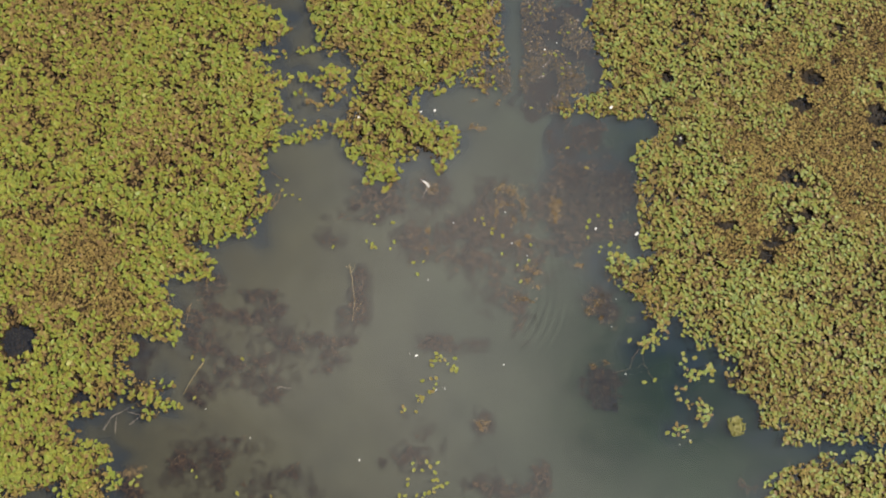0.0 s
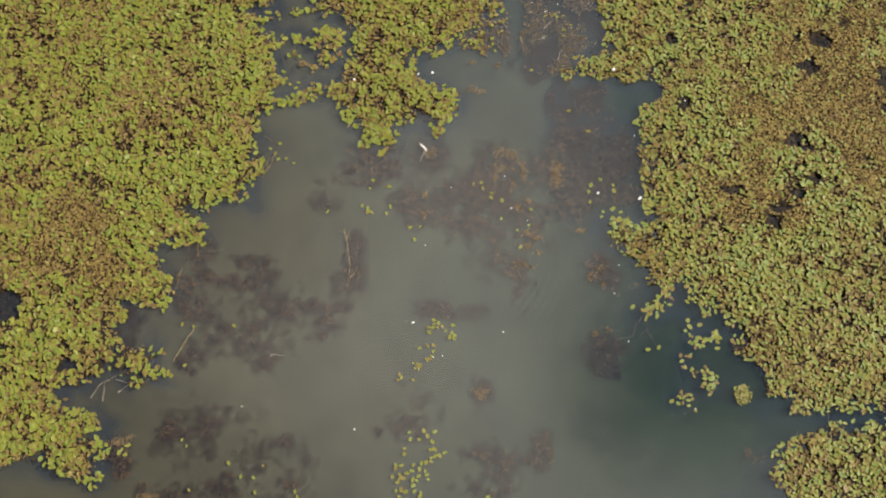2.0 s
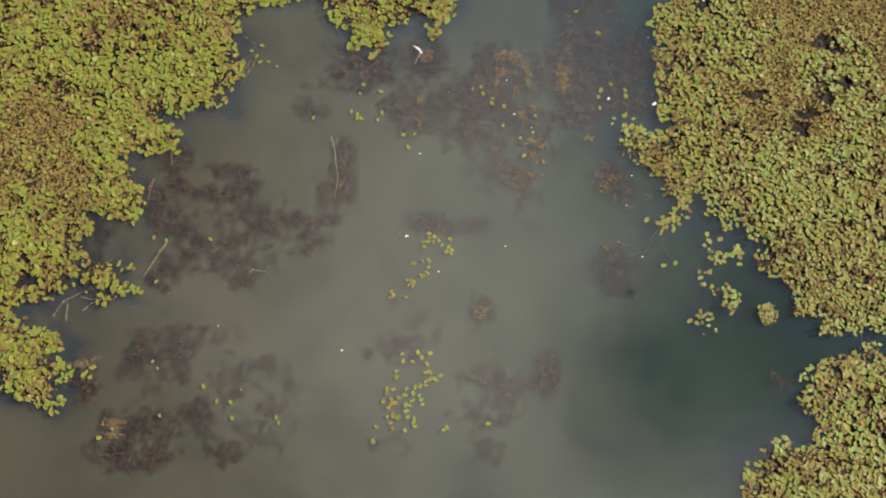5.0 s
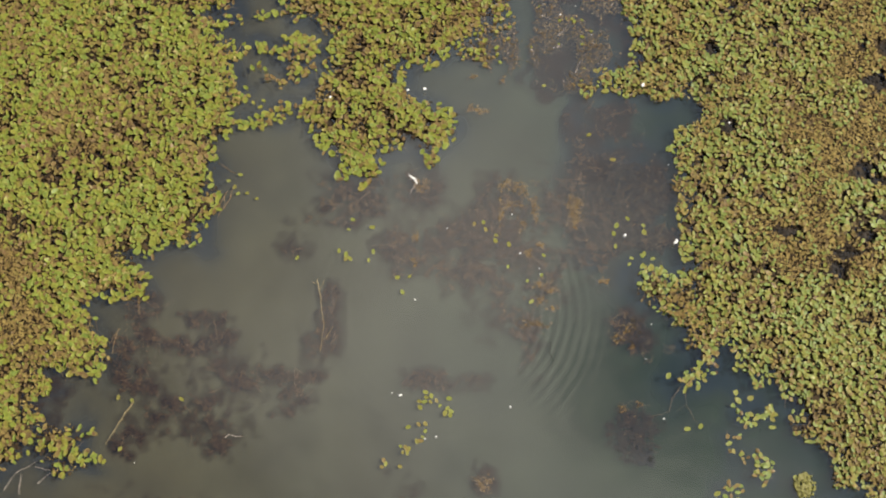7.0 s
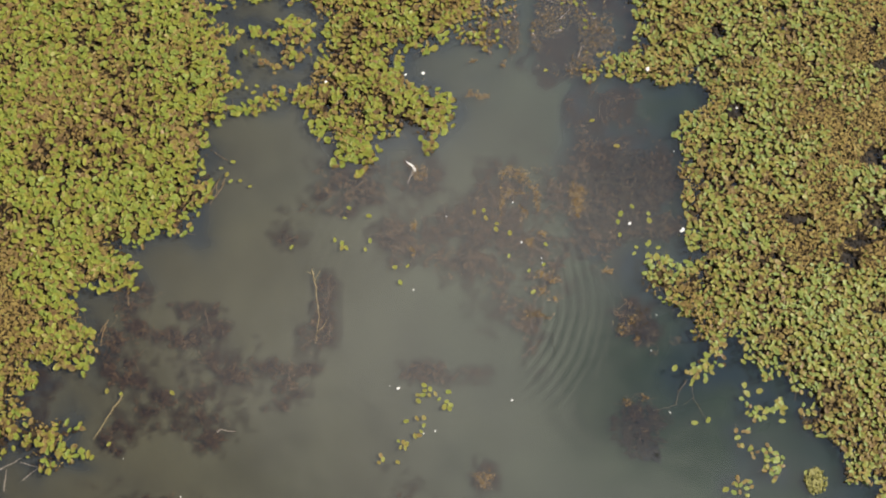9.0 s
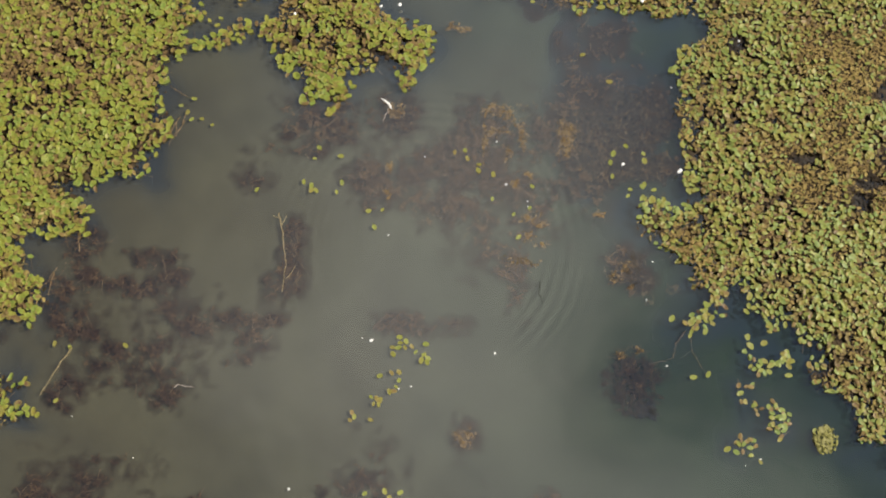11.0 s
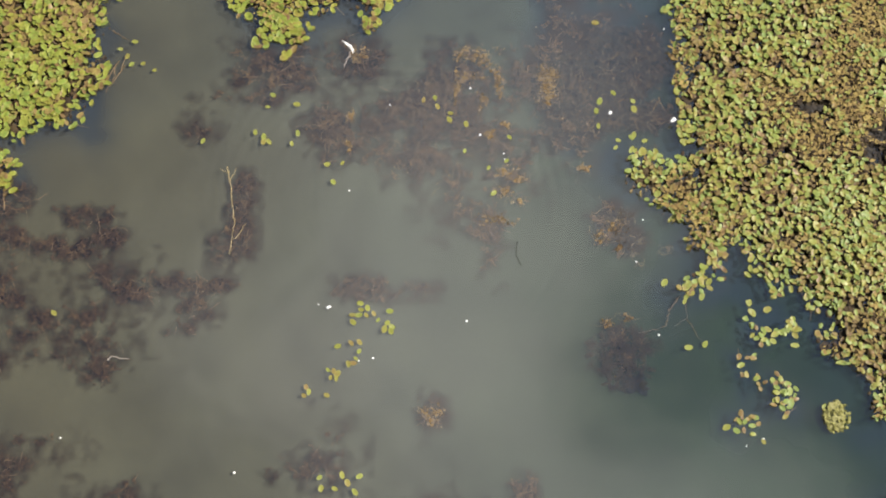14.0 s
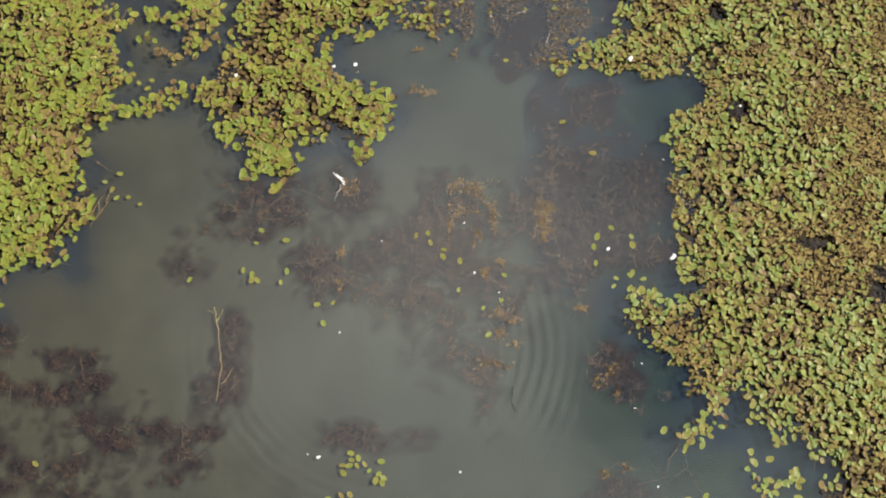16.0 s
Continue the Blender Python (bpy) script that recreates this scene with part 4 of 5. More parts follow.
def leaf_bed(label, outlines, holes, near, seed, box, full=1.0, hole_shade_z=None, bare=False, grown=1.0, lush=0.0, dull=False):
    """A raft of floating and raised leaves: joined carpet, rusty leaves, dead scraps below, and single leaves in the stretch near."""
    rng = np.random.RandomState(seed)
    bed = tagged(new("leaf_bed"), label, "water plants", "leaf beds")
    x, y = grid_spots(box, 0.045, rng, 0.8)
    jx = x + (soft_noise(x, y, 0.16, seed) - 0.5) * 0.10
    jy = y + (soft_noise(x, y, 0.16, seed + 1) - 0.5) * 0.10
    keep = in_any(jx, jy, outlines)
    x, y = x[keep], y[keep]
    gap = gap_any(x, y, outlines)
    hole = in_spots(x + (soft_noise(x, y, 0.12, 77) - 0.5) * 0.2, y + (soft_noise(x, y, 0.12, 78) - 0.5) * 0.2, holes)
    brown = in_spots(x, y, BROWN_SPOTS)
    rusty = in_spots(x, y, RUSTY_SPOTS)
    clump = soft_noise(x, y, 0.13, seed + 2) * 0.62 + soft_noise(x, y, 0.36, seed + 3) * 0.38
    chance = np.clip((clump - 0.29 + 0.08 * lush) * 4.4, 0.12, 1) * (1 - 0.70 * np.clip(brown * 1.8, 0, 1)) * (hole < 0.12) * full * (1 if bare else 1 - 0.48 * np.exp(-gap / 0.16))
    keep = rng.rand(len(x)) < chance
    x, y, gap, clump, brown, rusty = (a[keep] for a in (x, y, gap, clump, brown, rusty))
    inner = np.clip(gap / 0.40, 0.10, 1)
    z = 0.012 + inner * (0.03 + 0.085 * clump * rng.uniform(0.1, 1, len(x)))
    size = grown * rng.normal(0.079, 0.015, len(x)).clip(0.042, 0.110) * (1 - 0.2 * np.clip(brown * 2, 0, 1))
    tilt = (4 + 6 * inner) * np.where(rng.rand(len(x)) < 0.12, 2.0, 1.0)
    rust = rng.rand(len(x)) < (0.08 if dull else 0.11) + 0.42 * np.clip(rusty * 2.0, 0, 1) + 0.25 * (soft_noise(x, y, 0.30, seed + 4) > 0.70)
    x0, y0, x1, y1 = near
    close = np.where((x > x0) & (x < x1) & (y > y0) & (y < y1) & ~rust)[0][:300]
    single = np.zeros(len(x), bool)
    single[close] = True
    blades = LEAF_MESHES[(M_DULL_ONE if dull else M_GREEN_ONE).name]
    for k in close:
        ob = new("leaf", blades[k % len(blades)])
        ob.parent = bed
        ob.matrix_basis = Matrix.LocRotScale((x[k], y[k], z[k]), Euler((radians(rng.normal(0, tilt[k])), radians(rng.normal(0, tilt[k])), rng.uniform(0, 6.283))), (size[k],) * 3)
    rest = ~single & ~rust
    carpet("leaf_carpet", (x[rest], y[rest], z[rest], size[rest], tilt[rest]), SHAPES, M_DULL if dull else M_GREEN, bed)
    carpet("rusty_carpet", (x[rust], y[rust], z[rust] * 0.9, size[rust] * 0.95, tilt[rust] * 1.2), SHAPES, M_RUST, bed, "rusty brown dying leaves")
    # older leaves half sunk below the fresh ones
    if not bare:
        ux, uy = grid_spots(box, 0.062, rng, 0.9)
        keep = in_any(ux, uy, outlines) & (in_spots(ux, uy, holes) < 0.1)
        ux, uy = ux[keep], uy[keep]
        keep = (gap_any(ux, uy, outlines) > 0.10 + 0.22 * rng.rand(len(ux))) & (rng.rand(len(ux)) < 0.85 - 0.6 * np.clip(in_spots(ux, uy, BROWN_SPOTS) * 2, 0, 1))
        nu = int(keep.sum())
        carpet("old_leaf_carpet", (ux[keep], uy[keep], rng.uniform(0.016, 0.036, nu) + (0.022 if dull else 0.020), rng.uniform(0.045, 0.085, nu), np.full(nu, 7.0)), SHAPES, M_OLD_DULL if dull else M_OLD, bed, "older brown and olive leaves half sunk below")
    # dead scraps and slimy stalks between the leaves
    sx, sy = grid_spots(box, 0.046, rng, 0.9)
    keep = in_any(sx, sy, outlines) & (in_spots(sx, sy, holes) < 0.15)
    sx, sy = sx[keep], sy[keep]
    br = np.clip(in_spots(sx, sy, BROWN_SPOTS) * 3, 0, 1)
    deep = np.clip((gap_any(sx, sy, outlines) - 0.05) / 0.3, 0, 1)
    keep = (not bare) & (rng.rand(len(sx)) < (0.15 + 0.5 * deep + 0.25 * br) * full ** 2)
    sx, sy, br, deep = sx[keep], sy[keep], br[keep], deep[keep]
    bx, by = grid_spots(box, 0.029, rng, 0.9)
    hx, hy = bx + (soft_noise(bx, by, 0.12, 77) - 0.5) * 0.2, by + (soft_noise(bx, by, 0.12, 78) - 0.5) * 0.2
    spot = in_spots(bx, by, BROWN_SPOTS) * 3.2 + (soft_noise(bx, by, 0.4, seed + 8) - 0.5) * 1.2 + 0.3 * lush
    keep = in_any(bx, by, outlines) & (in_spots(hx, hy, holes) < 0.1) & (rng.rand(len(bx)) < spot)
    nb = int(keep.sum())
    if nb and not bare:
        carpet("brown_litter", (bx[keep], by[keep], 0.035 + 0.02 * rng.rand(nb) + 0.03 * soft_noise(bx[keep], by[keep], 0.25, seed + 9), rng.uniform(0.03, 0.085, nb), np.full(nb, 6.0)), FLATS, M_OLIVE, bed, "olive-brown decayed leaf litter")
    # black scraps fill the holes in place of dark, shaded water
    if hole_shade_z is not None:
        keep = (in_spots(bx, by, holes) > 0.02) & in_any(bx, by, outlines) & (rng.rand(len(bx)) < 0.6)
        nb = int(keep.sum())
        carpet("hole_shade_fill", (bx[keep], by[keep], hole_shade_z + 0.01 * rng.rand(nb), rng.uniform(0.06, 0.14, nb), np.full(nb, 5.0)), SCRAPS, M_HOLE_SHADE, bed, "black scraps standing in for dark shaded water in holes of the bed")
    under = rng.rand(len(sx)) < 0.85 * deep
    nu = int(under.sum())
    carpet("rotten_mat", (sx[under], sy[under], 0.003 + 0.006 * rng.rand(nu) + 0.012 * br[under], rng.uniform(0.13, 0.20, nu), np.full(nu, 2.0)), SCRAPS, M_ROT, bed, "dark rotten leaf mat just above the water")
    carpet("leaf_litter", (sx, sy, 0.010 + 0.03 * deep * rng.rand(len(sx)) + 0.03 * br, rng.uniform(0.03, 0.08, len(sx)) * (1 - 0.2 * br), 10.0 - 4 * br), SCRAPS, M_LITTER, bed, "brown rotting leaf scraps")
    verts, faces = [], []
    order = rng.permutation(len(x))[: len(x) // 12]
    for k in order:
        a, ln = rng.uniform(0, 6.283), rng.uniform(0.06, 0.2)
        end = np.array([x[k] + ln * math.cos(a), y[k] + ln * math.sin(a), -0.03])
        ribbon([np.array([x[k], y[k], z[k] - 0.008]), (np.array([x[k], y[k], z[k]]) + end) / 2, end], 0.009, verts, faces)
    tagged(mesh_object("stalk_tangle", verts, faces, M_STALK, bed), kind="stuff")
    return bed


leaf_bed("wide bed of overlapping yellow-green floating leaves with rusty patches", [LEFT_BED], HOLES_LEFT, (-4.9, -2.0, -3.9, -0.2), 11, (-9.6, -6.0, -2.4, 6.0), 1.0, -0.025, False, 1.1)
leaf_bed("tongue of yellow-green floating leaves reaching into open water", [CENTRE_BED], [], (-1.5, 1.0, 0.4, 1.9), 23, (-3.2, 0.8, 1.2, 6.0), 1.0, None, False, 1.1)
leaf_bed("wide bed of green floating leaves with a brown decayed middle", [RIGHT_BED], HOLES_RIGHT, (2.7, -1.7, 3.9, 0.0), 37, (1.9, -3.6, 9.6, 6.0), 0.93, 0.002, False, 0.94, 0.3, True)
leaf_bed("bed of green floating leaves along a bay of dark water", [LOWER_BED], [], (4.5, -5.4, 5.7, -3.9), 41, (4.2, -7.0, 9.6, -3.2), 0.95, dull=True)
leaf_bed("thin strand of floating leaves between two leaf beds", [STRAND], [], (-3.2, 1.4, -1.6, 2.5), 53, (-3.3, 1.4, -1.6, 2.6), 0.72, None, True, 1.05)
leaf_bed("three islets of floating leaves in a narrow channel", ISLETS, [], (-3.2, 2.2, -1.9, 3.8), 83, (-3.3, 2.1, -1.8, 3.9), 0.6, None, True)
leaf_bed("bushy islet of tan and green leaves with reddish stalks", [RED_ISLET], [], (-3.1, 2.0, -1.6, 3.4), 85, (-3.2, 1.9, -1.6, 3.5), 0.95, None, True, 1.05)
leaf_bed("loose scatter of floating leaves across a narrow channel", [LOOSE], [], (-3.3, 2.3, -2.1, 3.4), 73, (-3.4, 2.2, -2.1, 3.4), 0.07, None, True)
leaf_bed("thin fringe of brown dying leaves beside a channel", [DEAD_CENTRE], [], (0.3, 3.0, 1.1, 3.6), 97, (0.2, 2.9, 1.2, 5.2), 0.36, None, True, 0.8)
leaf_bed("loose trail of floating leaves with reddish stalks", TRAIL, [], (3.8, -3.3, 4.8, -1.7), 59, (3.8, -3.3, 4.8, -1.7), 0.55, None, True, 0.92, 0.0, True)


# ---- dead mats ----
def dead_mat(label, outline, box, seed, thick, green, material=None):
    rng = np.random.RandomState(seed)
    mat = tagged(new("dead_plant_mat"), label, "dead plants", "dead plant mats")
    x, y = grid_spots(box, 0.027, rng, 0.9)
    jx, jy = x + (soft_noise(x, y, 0.3, seed) - 0.5) * 0.3, y + (soft_noise(x, y, 0.3, seed + 1) - 0.5) * 0.3
    keep = inside(jx, jy, outline) & (rng.rand(len(x)) < thick * np.clip(soft_noise(x, y, 0.34, seed + 2) * 2.6 + soft_noise(x, y, 0.09, seed + 3) * 1.8 - 1.85, 0, 1))
    x, y = x[keep], y[keep]
    n = len(x)
    bits = rng.rand(n) < 0.012
    carpet("pale_scrap", (x[bits], y[bits], np.full(bits.sum(), 0.012), rng.uniform(0.02, 0.06, bits.sum()), np.full(bits.sum(), 8.0)), FLATS, M_BLEACH, mat, "bleached plant scraps")
    carpet("sunken_litter", (x, y, rng.uniform(-0.05, -0.005, n), rng.uniform(0.05, 0.12, n), np.full(n, 5.0)), FLATS, M_LITTER, mat, "dark sunken litter")
    carpet("leaf_litter", (x, y, rng.uniform(-0.030, 0.012, n), rng.uniform(0.012, 0.045, n), np.full(n, 14.0)), SCRAPS, material or M_DEAD, mat)
    g = rng.rand(n) < green
    carpet("leaf_carpet", (x[g], y[g], rng.uniform(0.004, 0.02, g.sum()), rng.uniform(0.035, 0.075, g.sum()), np.full(g.sum(), 8.0)), SHAPES, M_GREEN, mat)
    verts, faces = [], []
    for k in range(n // 3):
        a, ln = rng.uniform(0, 6.283), rng.uniform(0.04, 0.16)
        p = np.array([x[k], y[k], rng.uniform(-0.04, 0.012)])
        q = p + np.array([ln * math.cos(a), ln * math.sin(a), rng.uniform(-0.03, 0.01)])
        ribbon([p, (p + q) / 2 + rng.normal(0, 0.018, 3) * (1, 1, 0), q], 0.006, verts, faces)
    tagged(mesh_object("stalk_tangle", verts, faces, M_STALK, mat), kind="stuff")


dead_mat("sparse mat of brown dying stalks and leaves", DEAD_CENTRE, (0.2, 2.9, 1.3, 5.1), 61, 1.6, 0.0, M_SCRAP)
dead_mat("sparse mat of brown dying stalks beside a channel", DEAD_RIGHT, (1.1, 2.5, 2.7, 5.2), 67, 2.2, 0.012, M_SCRAP)


# ---- drowned weed ----
def weed_patch(cx, cy, a, b2, seed, tufts=300, top=-0.006, deep=0.05, material=None, name="water_weed", bold=1.0, label="feathery dark brown weed drowned in murky water"):
    """Tufts of fine branching fronds that follow the ragged growth of the weed."""
    rng = np.random.RandomState(seed)
    verts, faces = [], []
    count = int(max(5, tufts * a * b2 * 3.14))
    r, an = np.sqrt(rng.rand(count)) * 1.25, rng.uniform(0, 6.283, count)
    tx, ty = cx + a * r * np.cos(an), cy + b2 * r * np.sin(an)
    grow = weed_field(tx, ty) if name == "water_weed" else np.ones(count)
    for x, y, g in zip(tx, ty, grow):
        if rng.rand() > g * 1.1 - 0.1:
            continue
        root = np.array([x, y, top - deep * rng.rand() ** 1.5])
        lie = rng.uniform(0, 6.283)
        for k in range(rng.randint(4, 10)):
            way, ln = lie + rng.normal(0, 1.1), rng.uniform(0.03, 0.10) * (0.5 + 0.5 * g)
            path = [root + np.array([rng.normal(0, 0.012), rng.normal(0, 0.012), 0])]
            for s in range(3):
                way += rng.normal(0, 0.4)
                q = path[-1] + np.array([ln / 3 * math.cos(way), ln / 3 * math.sin(way), rng.normal(0, 0.006)])
                q[2] = min(q[2], top + 0.003)
                path.append(q)
            ribbon(path, bold * rng.uniform(0.003, 0.008), verts, faces)
            for s in (1, 2):
                w2 = way + rng.choice((-1, 1)) * rng.uniform(0.5, 1.2)
                ribbon([path[s], path[s] + np.array([0.028 * math.cos(w2), 0.028 * math.sin(w2), 0.0])], 0.006 * bold, verts, faces)
    if not verts:
        return None
    thing = tagged(new(name), label, "water weed", "drowned weed")
    tagged(mesh_object("fronds", verts, faces, material or M_WEED, thing), kind="stuff")
    verts, faces = [], []
    lie = rng.uniform(0, 6.283)
    for x, y, g in zip(tx[::4], ty[::4], grow[::4]):
        if rng.rand() > g or name != "water_weed":
            continue
        way, path = lie + rng.normal(0, 0.6), [np.array([x, y, top + rng.uniform(-0.012, 0.002)])]
        ln = rng.uniform(0.05, 0.20)
        for k in range(5):
            way += rng.normal(0, 0.22)
            path.append(path[-1] + np.array([ln / 5 * math.cos(way), ln / 5 * math.sin(way), rng.normal(0, 0.002)]))
        ribbon(path, rng.uniform(0.003, 0.006), verts, faces)
    if verts:
        tagged(mesh_object("strands", verts, faces, M_STRAND, thing, "tan strands of old stem"), kind="stuff")
    n = int(14 * a * b2 * 3.14)
    if n > 2:
        r, an = np.sqrt(rng.rand(n)), rng.uniform(0, 6.283, n)
        carpet("leaf_scrap", (cx + a * r * np.cos(an), cy + b2 * r * np.sin(an), rng.uniform(-0.02, 0.004, n), rng.uniform(0.012, 0.03, n), np.full(n, 10.0)), SCRAPS, M_SCRAP, thing, "scattered rust-brown leaf scraps")
    return thing


for k, (cx, cy, a, b2) in enumerate(WEED_WEST + WEED_MIDDLE + WEED_SOUTH):
    weed_patch(cx, cy, a, b2, 100 + k)
weed_patch(2.6, 1.3, 0.85, 1.2, 190, 130)
weed_patch(2.76, -0.96, 0.15, 0.22, 187, 600, -0.002, 0.04, M_ROT)
weed_patch(3.02, -1.14, 0.3, 0.17, 188, 60, -0.008, 0.04, M_STALK, "weed_tuft", 0.6, "thin brown threads of weed trailing from a tuft")
for k, (cx, cy, a, b2) in enumerate(WEED_THICK):
    weed_patch(cx, cy, a, b2, 192 + k, 420, -0.004, 0.03, M_ROT)
for k, (cx, cy, a, b2) in enumerate(DARK_TUFTS):
    weed_patch(cx, cy, a, b2, 200 + k, (900, 420, 300, 260)[k], 0.002 if k == 0 else -0.006, 0.04, (M_DARK, M_ROT, M_WEED, M_WEED)[k], "weed_tuft", (1.6, 1.3, 1.1, 1.1)[k], "small dark tuft of weed just under the water")


# ---- single floating leaves ----
def floating_leaf(x, y, size, rng, material, label, group, lift=0.008):
    sv, sf = oval_shape(rng, 16, rng.uniform(0.03, 0.08), rng.uniform(0.58, 0.75))
    me_ob = mesh_object("floating_leaf", sv.tolist(), sf, material)
    me_ob.data.attributes.new("rim", "FLOAT", "POINT").data.foreach_set("value", [0.0] + [1.0] * (len(sv) - 1))
    me_ob.matrix_basis = Matrix.LocRotScale((x, y, lift), Euler((radians(rng.gauss(0, 4)), radians(rng.gauss(0, 4)), rng.uniform(0, 6.283))), (size, size, size))
    return tagged(me_ob, label, "leaf", group)


prng = random.Random(17)
for x, y in YELLOW_PADS:
    floating_leaf(x, y, prng.uniform(0.053, 0.084), prng, M_PAD, "single yellow-green leaf floating on open water", "leaves on open water")
for x, y in STRING_PADS:
    floating_leaf(x, y, prng.uniform(0.055, 0.088), prng, M_PAD, "yellow-green leaf floating in a loose string", "string of leaves")
for x, y in SOUTH_PADS + SOUTH_PADS_B:
    floating_leaf(x, y, prng.uniform(0.058, 0.088), prng, M_PAD, "yellow-green leaf floating in a loose cluster", "loose cluster of leaves")
for x, y in WEST_PADS:
    floating_leaf(x, y, prng.uniform(0.051, 0.088), prng, M_PAD, "small yellow leaf floating over drowned weed", "leaves over drowned weed")
for x, y in EAST_PADS:
    floating_leaf(x, y, prng.uniform(0.060, 0.097), prng, M_PAD, "yellow-green leaf floating beside the leaf bed", "leaves beside the bed")


def decayed_clump(cx, cy, a, b2, seed, scrap):
    """A mushy clump of shrivelled leaf: many small scraps, a soft core and threads of stalk under water."""
    rng = np.random.RandomState(seed)
    thing = tagged(new("decayed_leaf"), "shrivelled orange-brown leaf mush with trailing stalks in the water", "dead leaf", "decayed leaves")
    n = int(40 + 15000 * a * b2)
    hub = rng.normal(0, 0.55, (max(3, n // 9), 2))
    at = hub[rng.randint(0, len(hub), n)] + rng.normal(0, 0.22, (n, 2))
    carpet("blade", (cx + a * at[:, 0], cy + b2 * at[:, 1], rng.uniform(-0.012, 0.012, n), rng.uniform(0.008, 0.026, n), np.full(n, 18.0)), SCRAPS, scrap, thing)
    m = max(3, n // 7)
    at = hub[rng.randint(0, len(hub), m)] + rng.normal(0, 0.15, (m, 2))
    carpet("mush", (cx + a * at[:, 0], cy + b2 * at[:, 1], rng.uniform(-0.015, 0.004, m), rng.uniform(0.025, 0.055, m), np.full(m, 5.0)), SCRAPS, M_MUSH, thing, "rotten brown leaf mush")
    verts, faces = [], []
    for k in range(5 + n // 12):
        w, ln = rng.uniform(0, 6.283), rng.uniform(0.04, 0.14)
        p = np.array([cx + a * rng.normal(0, 0.6), cy + b2 * rng.normal(0, 0.6), rng.uniform(-0.02, 0.0)])
        q = p + np.array([ln * math.cos(w), ln * math.sin(w), -0.015])
        ribbon([p, (p + q) / 2 + rng.normal(0, 0.018, 3) * (1, 1, 0), q], 0.0045, verts, faces)
    mesh_object("stalk", verts, faces, M_STALK, thing)
    return thing


for k, (cx, cy, a, b2) in enumerate(FUZZ + FUZZ_B):
    decayed_clump(cx, cy, a, b2, 300 + k, M_DEAD if k in (15, 26, 27, 28, 29, 30) else M_SCRAP)


# ---- stems, twigs, feather, fluff ----
def stick(name, label, paths, radius, material, seed, z=0.012, category="twig", wobble=0.006):
    rng = np.random.RandomState(seed)
    verts, faces = [], []
    for k, pts in enumerate(paths):
        tube(bent(pts, rng, 5, wobble, z), radius * (1 if k == 0 else 0.6), verts, faces)
    return tagged(mesh_object(name, verts, faces, material), label, category)


stick("branch", "long straw-coloured branch floating in open water", [STEM, STEM_TWIGS[0:2], STEM_TWIGS[2:4], STEM_TWIGS[4:6]], 0.005, M_STEM, 1)
stick("twig", "pale brown twig rising beside the leaf bed", [WEST_TWIG], 0.0055, M_STEM, 2, 0.03)
for k in range(0, len(BLEACHED), 2):
    stick("stalk", "bleached bent stalk at the edge of the leaf bed", [BLEACHED[k:k + 2]], 0.004, M_BLEACH, 3 + k, 0.03, "stalk")
for k in range(0, len(BROWN_STALKS), 2):
    stick("stalk", "thin brown dead stalk trailing from the leaf bed", [BROWN_STALKS[k:k + 2]], 0.0045, M_STRAND, 43 + k, 0.008, "stalk")
stick("twig", "brown twig with side shoots half under water", [EAST_TWIG, EAST_TWIG_B[0:3], EAST_TWIG_B[3:6]], 0.0065, M_TWIG, 20, -0.002)
stick("twig", "short pale twig lying over drowned weed", [PALE_TWIG], 0.006, M_BLEACH, 22, 0.004, "twig", 0.002)
stick("twig", "thin dark crooked twig in open water", [DARK_STICK], 0.006, M_DARK, 21, 0.004)


def feather(points, stalk):
    rng = np.random.RandomState(4)
    thing = tagged(new("feather"), "white curved feather caught on a brown stalk in the water", "feather")
    path = bent(points, rng, 5, 0.003, 0.03)
    verts, faces = [], []
    tube(path, 0.004, verts, faces)
    mesh_object("quill", verts, faces, M_WHITE, thing)
    verts, faces = [], []
    for k, p in enumerate(path[1:-1]):
        d = path[k + 2] - path[k]
        side = np.array([-d[1], d[0], 0.0])
        side /= np.linalg.norm(side)
        half = 0.009 * math.sin(math.pi * (k + 1.5) / len(path)) + 0.004
        for s in (-1, 1):
            ribbon([p, p + side * s * half * 0.6 + d * 0.5 + (0, 0, 0.006), p + side * s * half + d * 1.1], 0.011, verts, faces)
    mesh_object("vane", verts, faces, M_WHITE, thing)
    verts, faces = [], []
    tube(bent(stalk, rng, 4, 0.006, 0.008), 0.006, verts, faces)
    mesh_object("stalk", verts, faces, M_BLEACH, thing, "pale stalk")


feather(FEATHER, FEATHER_STALK)


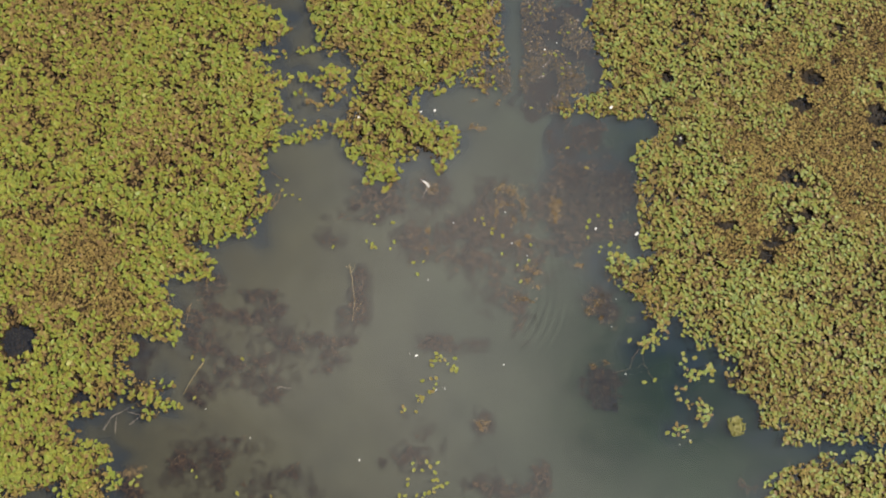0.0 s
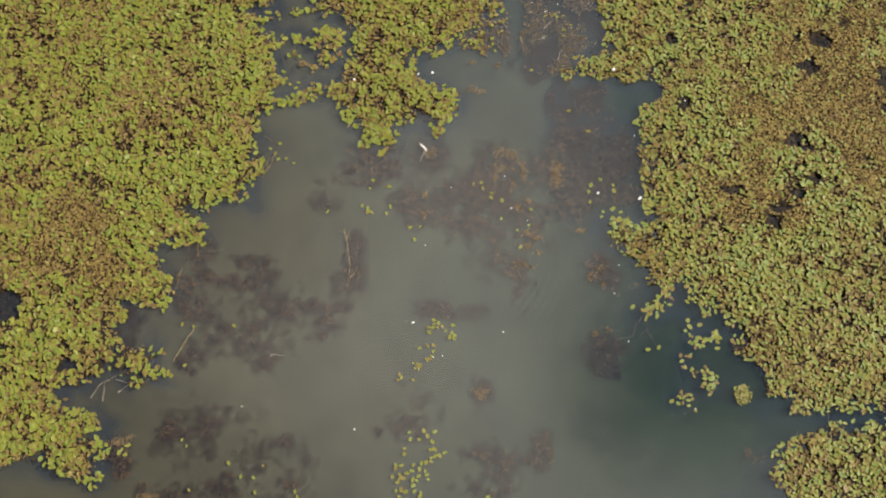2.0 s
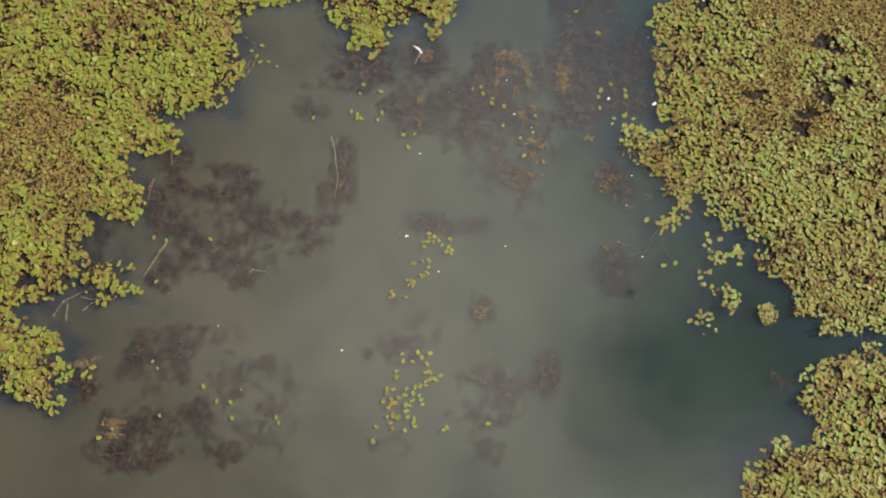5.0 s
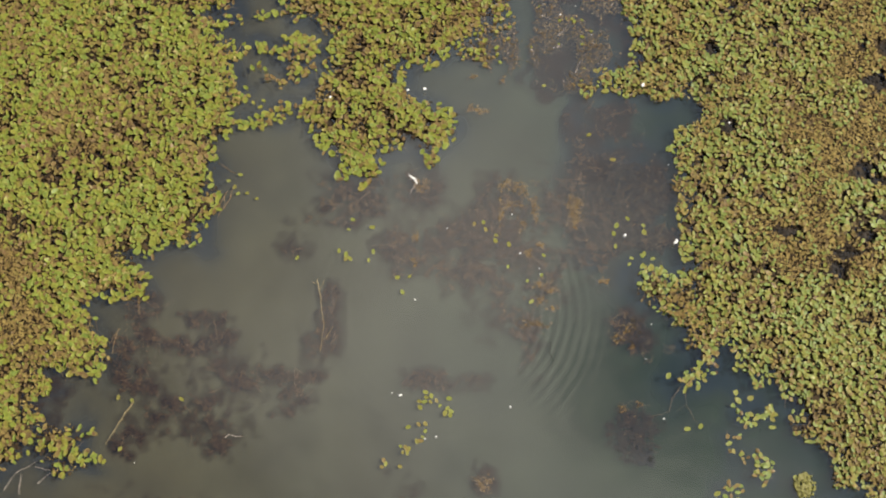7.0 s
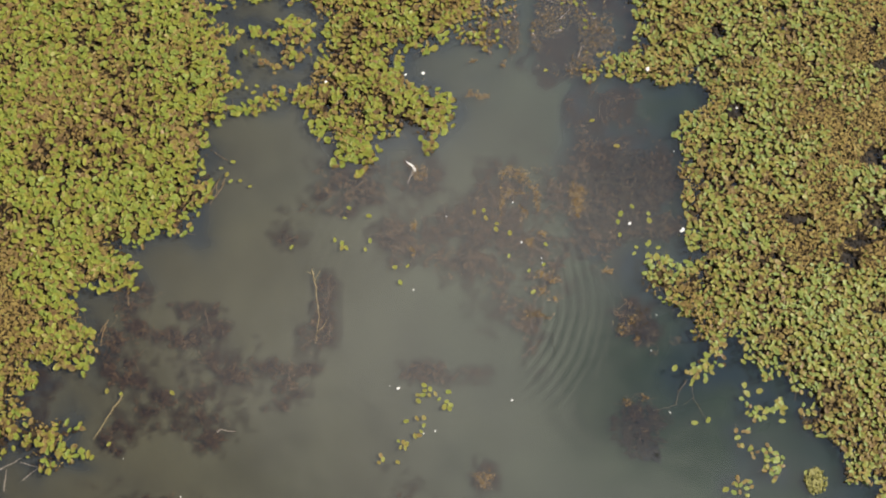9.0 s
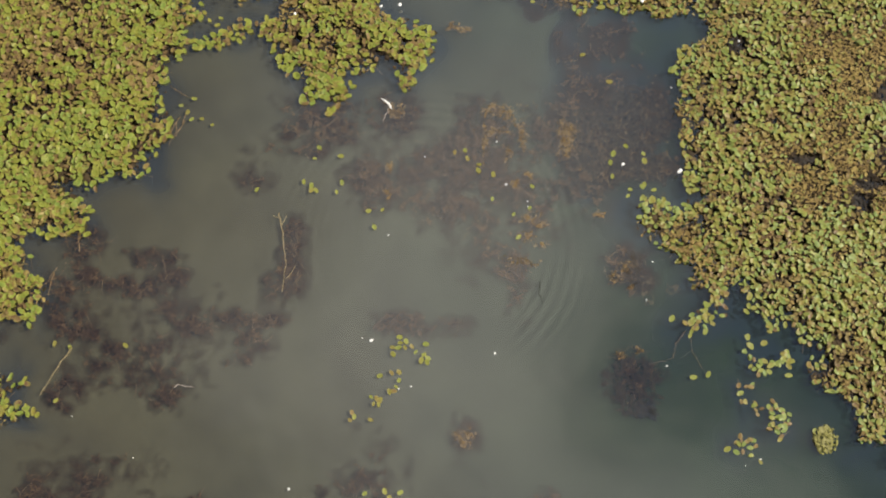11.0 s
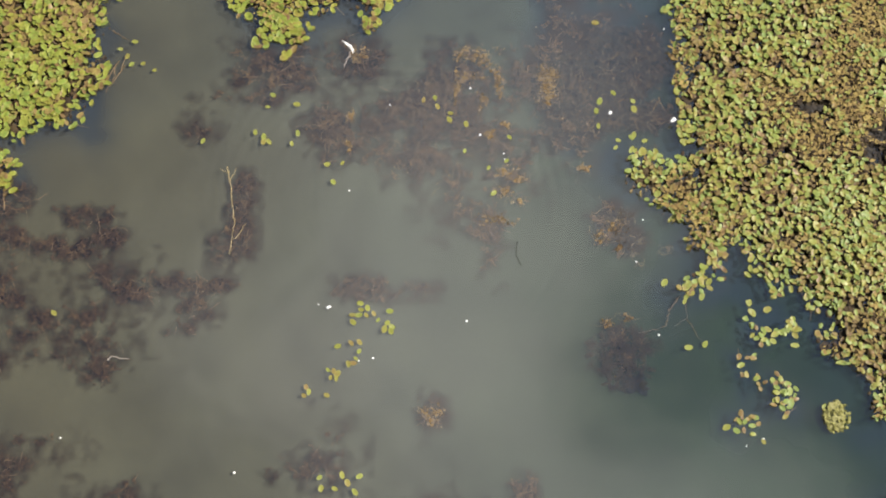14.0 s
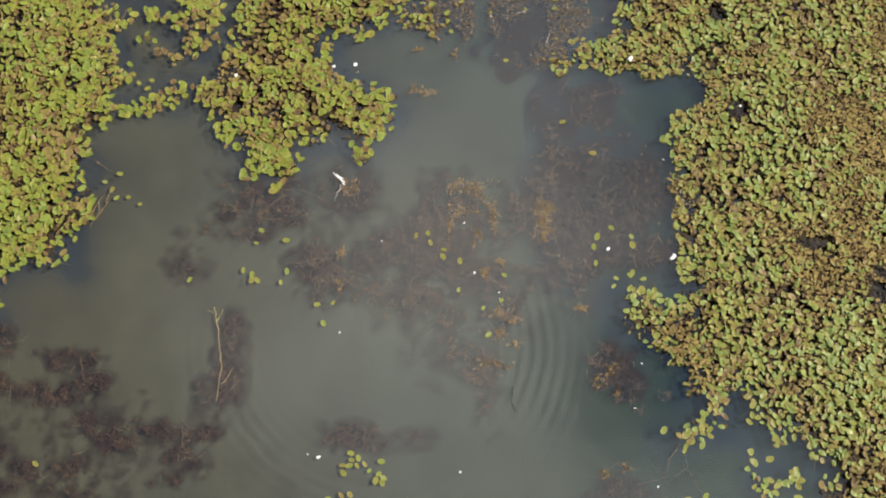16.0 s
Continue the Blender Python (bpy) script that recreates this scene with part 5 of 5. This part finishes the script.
def fluff(x, y, size, seed, z=0.0, where="floating on the water"):
    """A tuft of down: a lumpy little heap."""
    rng = random.Random(seed)
    bm = bmesh.new()
    bmesh.ops.create_icosphere(bm, subdivisions=2, radius=size)
    for v in bm.verts:
        v.co *= 1 + rng.uniform(-0.25, 0.25)
        v.co.x *= 1.0 + 0.5 * (seed % 2)
        v.co.z *= 0.5
    me = bpy.data.meshes.new("down_tuft")
    bm.to_mesh(me)
    bm.free()
    me.materials.append(M_WHITE)
    ob = new("down_tuft", me)
    ob.matrix_basis = pose(x, y, z + size * 0.3, 0, 0, rng.uniform(0, 180))
    return tagged(ob, "small white tuft of down " + where, "down", "tufts of down")


for k, (x, y) in enumerate(WHITE_BITS):
    fluff(x, y, 0.016 if k in (1, 15, 19) else 0.006 + 0.002 * (k % 3), k)
for k, (x, y) in enumerate(DOWN_ON_LEAVES):
    fluff(x, y, 0.014 + 0.004 * (k % 3), 61 + k, 0.085, "caught on floating leaves")


def alga_clump(x, y):
    rng = np.random.RandomState(9)
    bm = bmesh.new()
    bmesh.ops.create_icosphere(bm, subdivisions=4, radius=0.105)
    for v in bm.verts:
        k = noise.fractal(v.co * 14, 0.8, 2.0, 4)
        v.co *= 1 + 0.35 * k
        v.co.y *= 1.35
        v.co.z *= 0.35
    me = bpy.data.meshes.new("alga_clump")
    bm.to_mesh(me)
    bm.free()
    me.materials.append(M_ALGA)
    thing = tagged(new("alga_clump"), "knobbly yellow-green clump of alga floating by the leaves", "alga")
    thing.location = (x, y, 0.0)
    core = new("core", me)
    core.parent = thing
    n = 110
    a, r = rng.uniform(0, 6.283, n), np.sqrt(rng.rand(n)) * 0.15
    px, py = r * np.cos(a), 1.15 * r * np.sin(a)
    carpet("frond", (px, py, 0.052 - 1.6 * (px ** 2 + py ** 2) + rng.uniform(-0.006, 0.008, n), rng.uniform(0.025, 0.06, n), np.full(n, 24.0)), SCRAPS, M_FROND, thing)
    return thing


alga_clump(CLUMP[0][0], CLUMP[0][1])
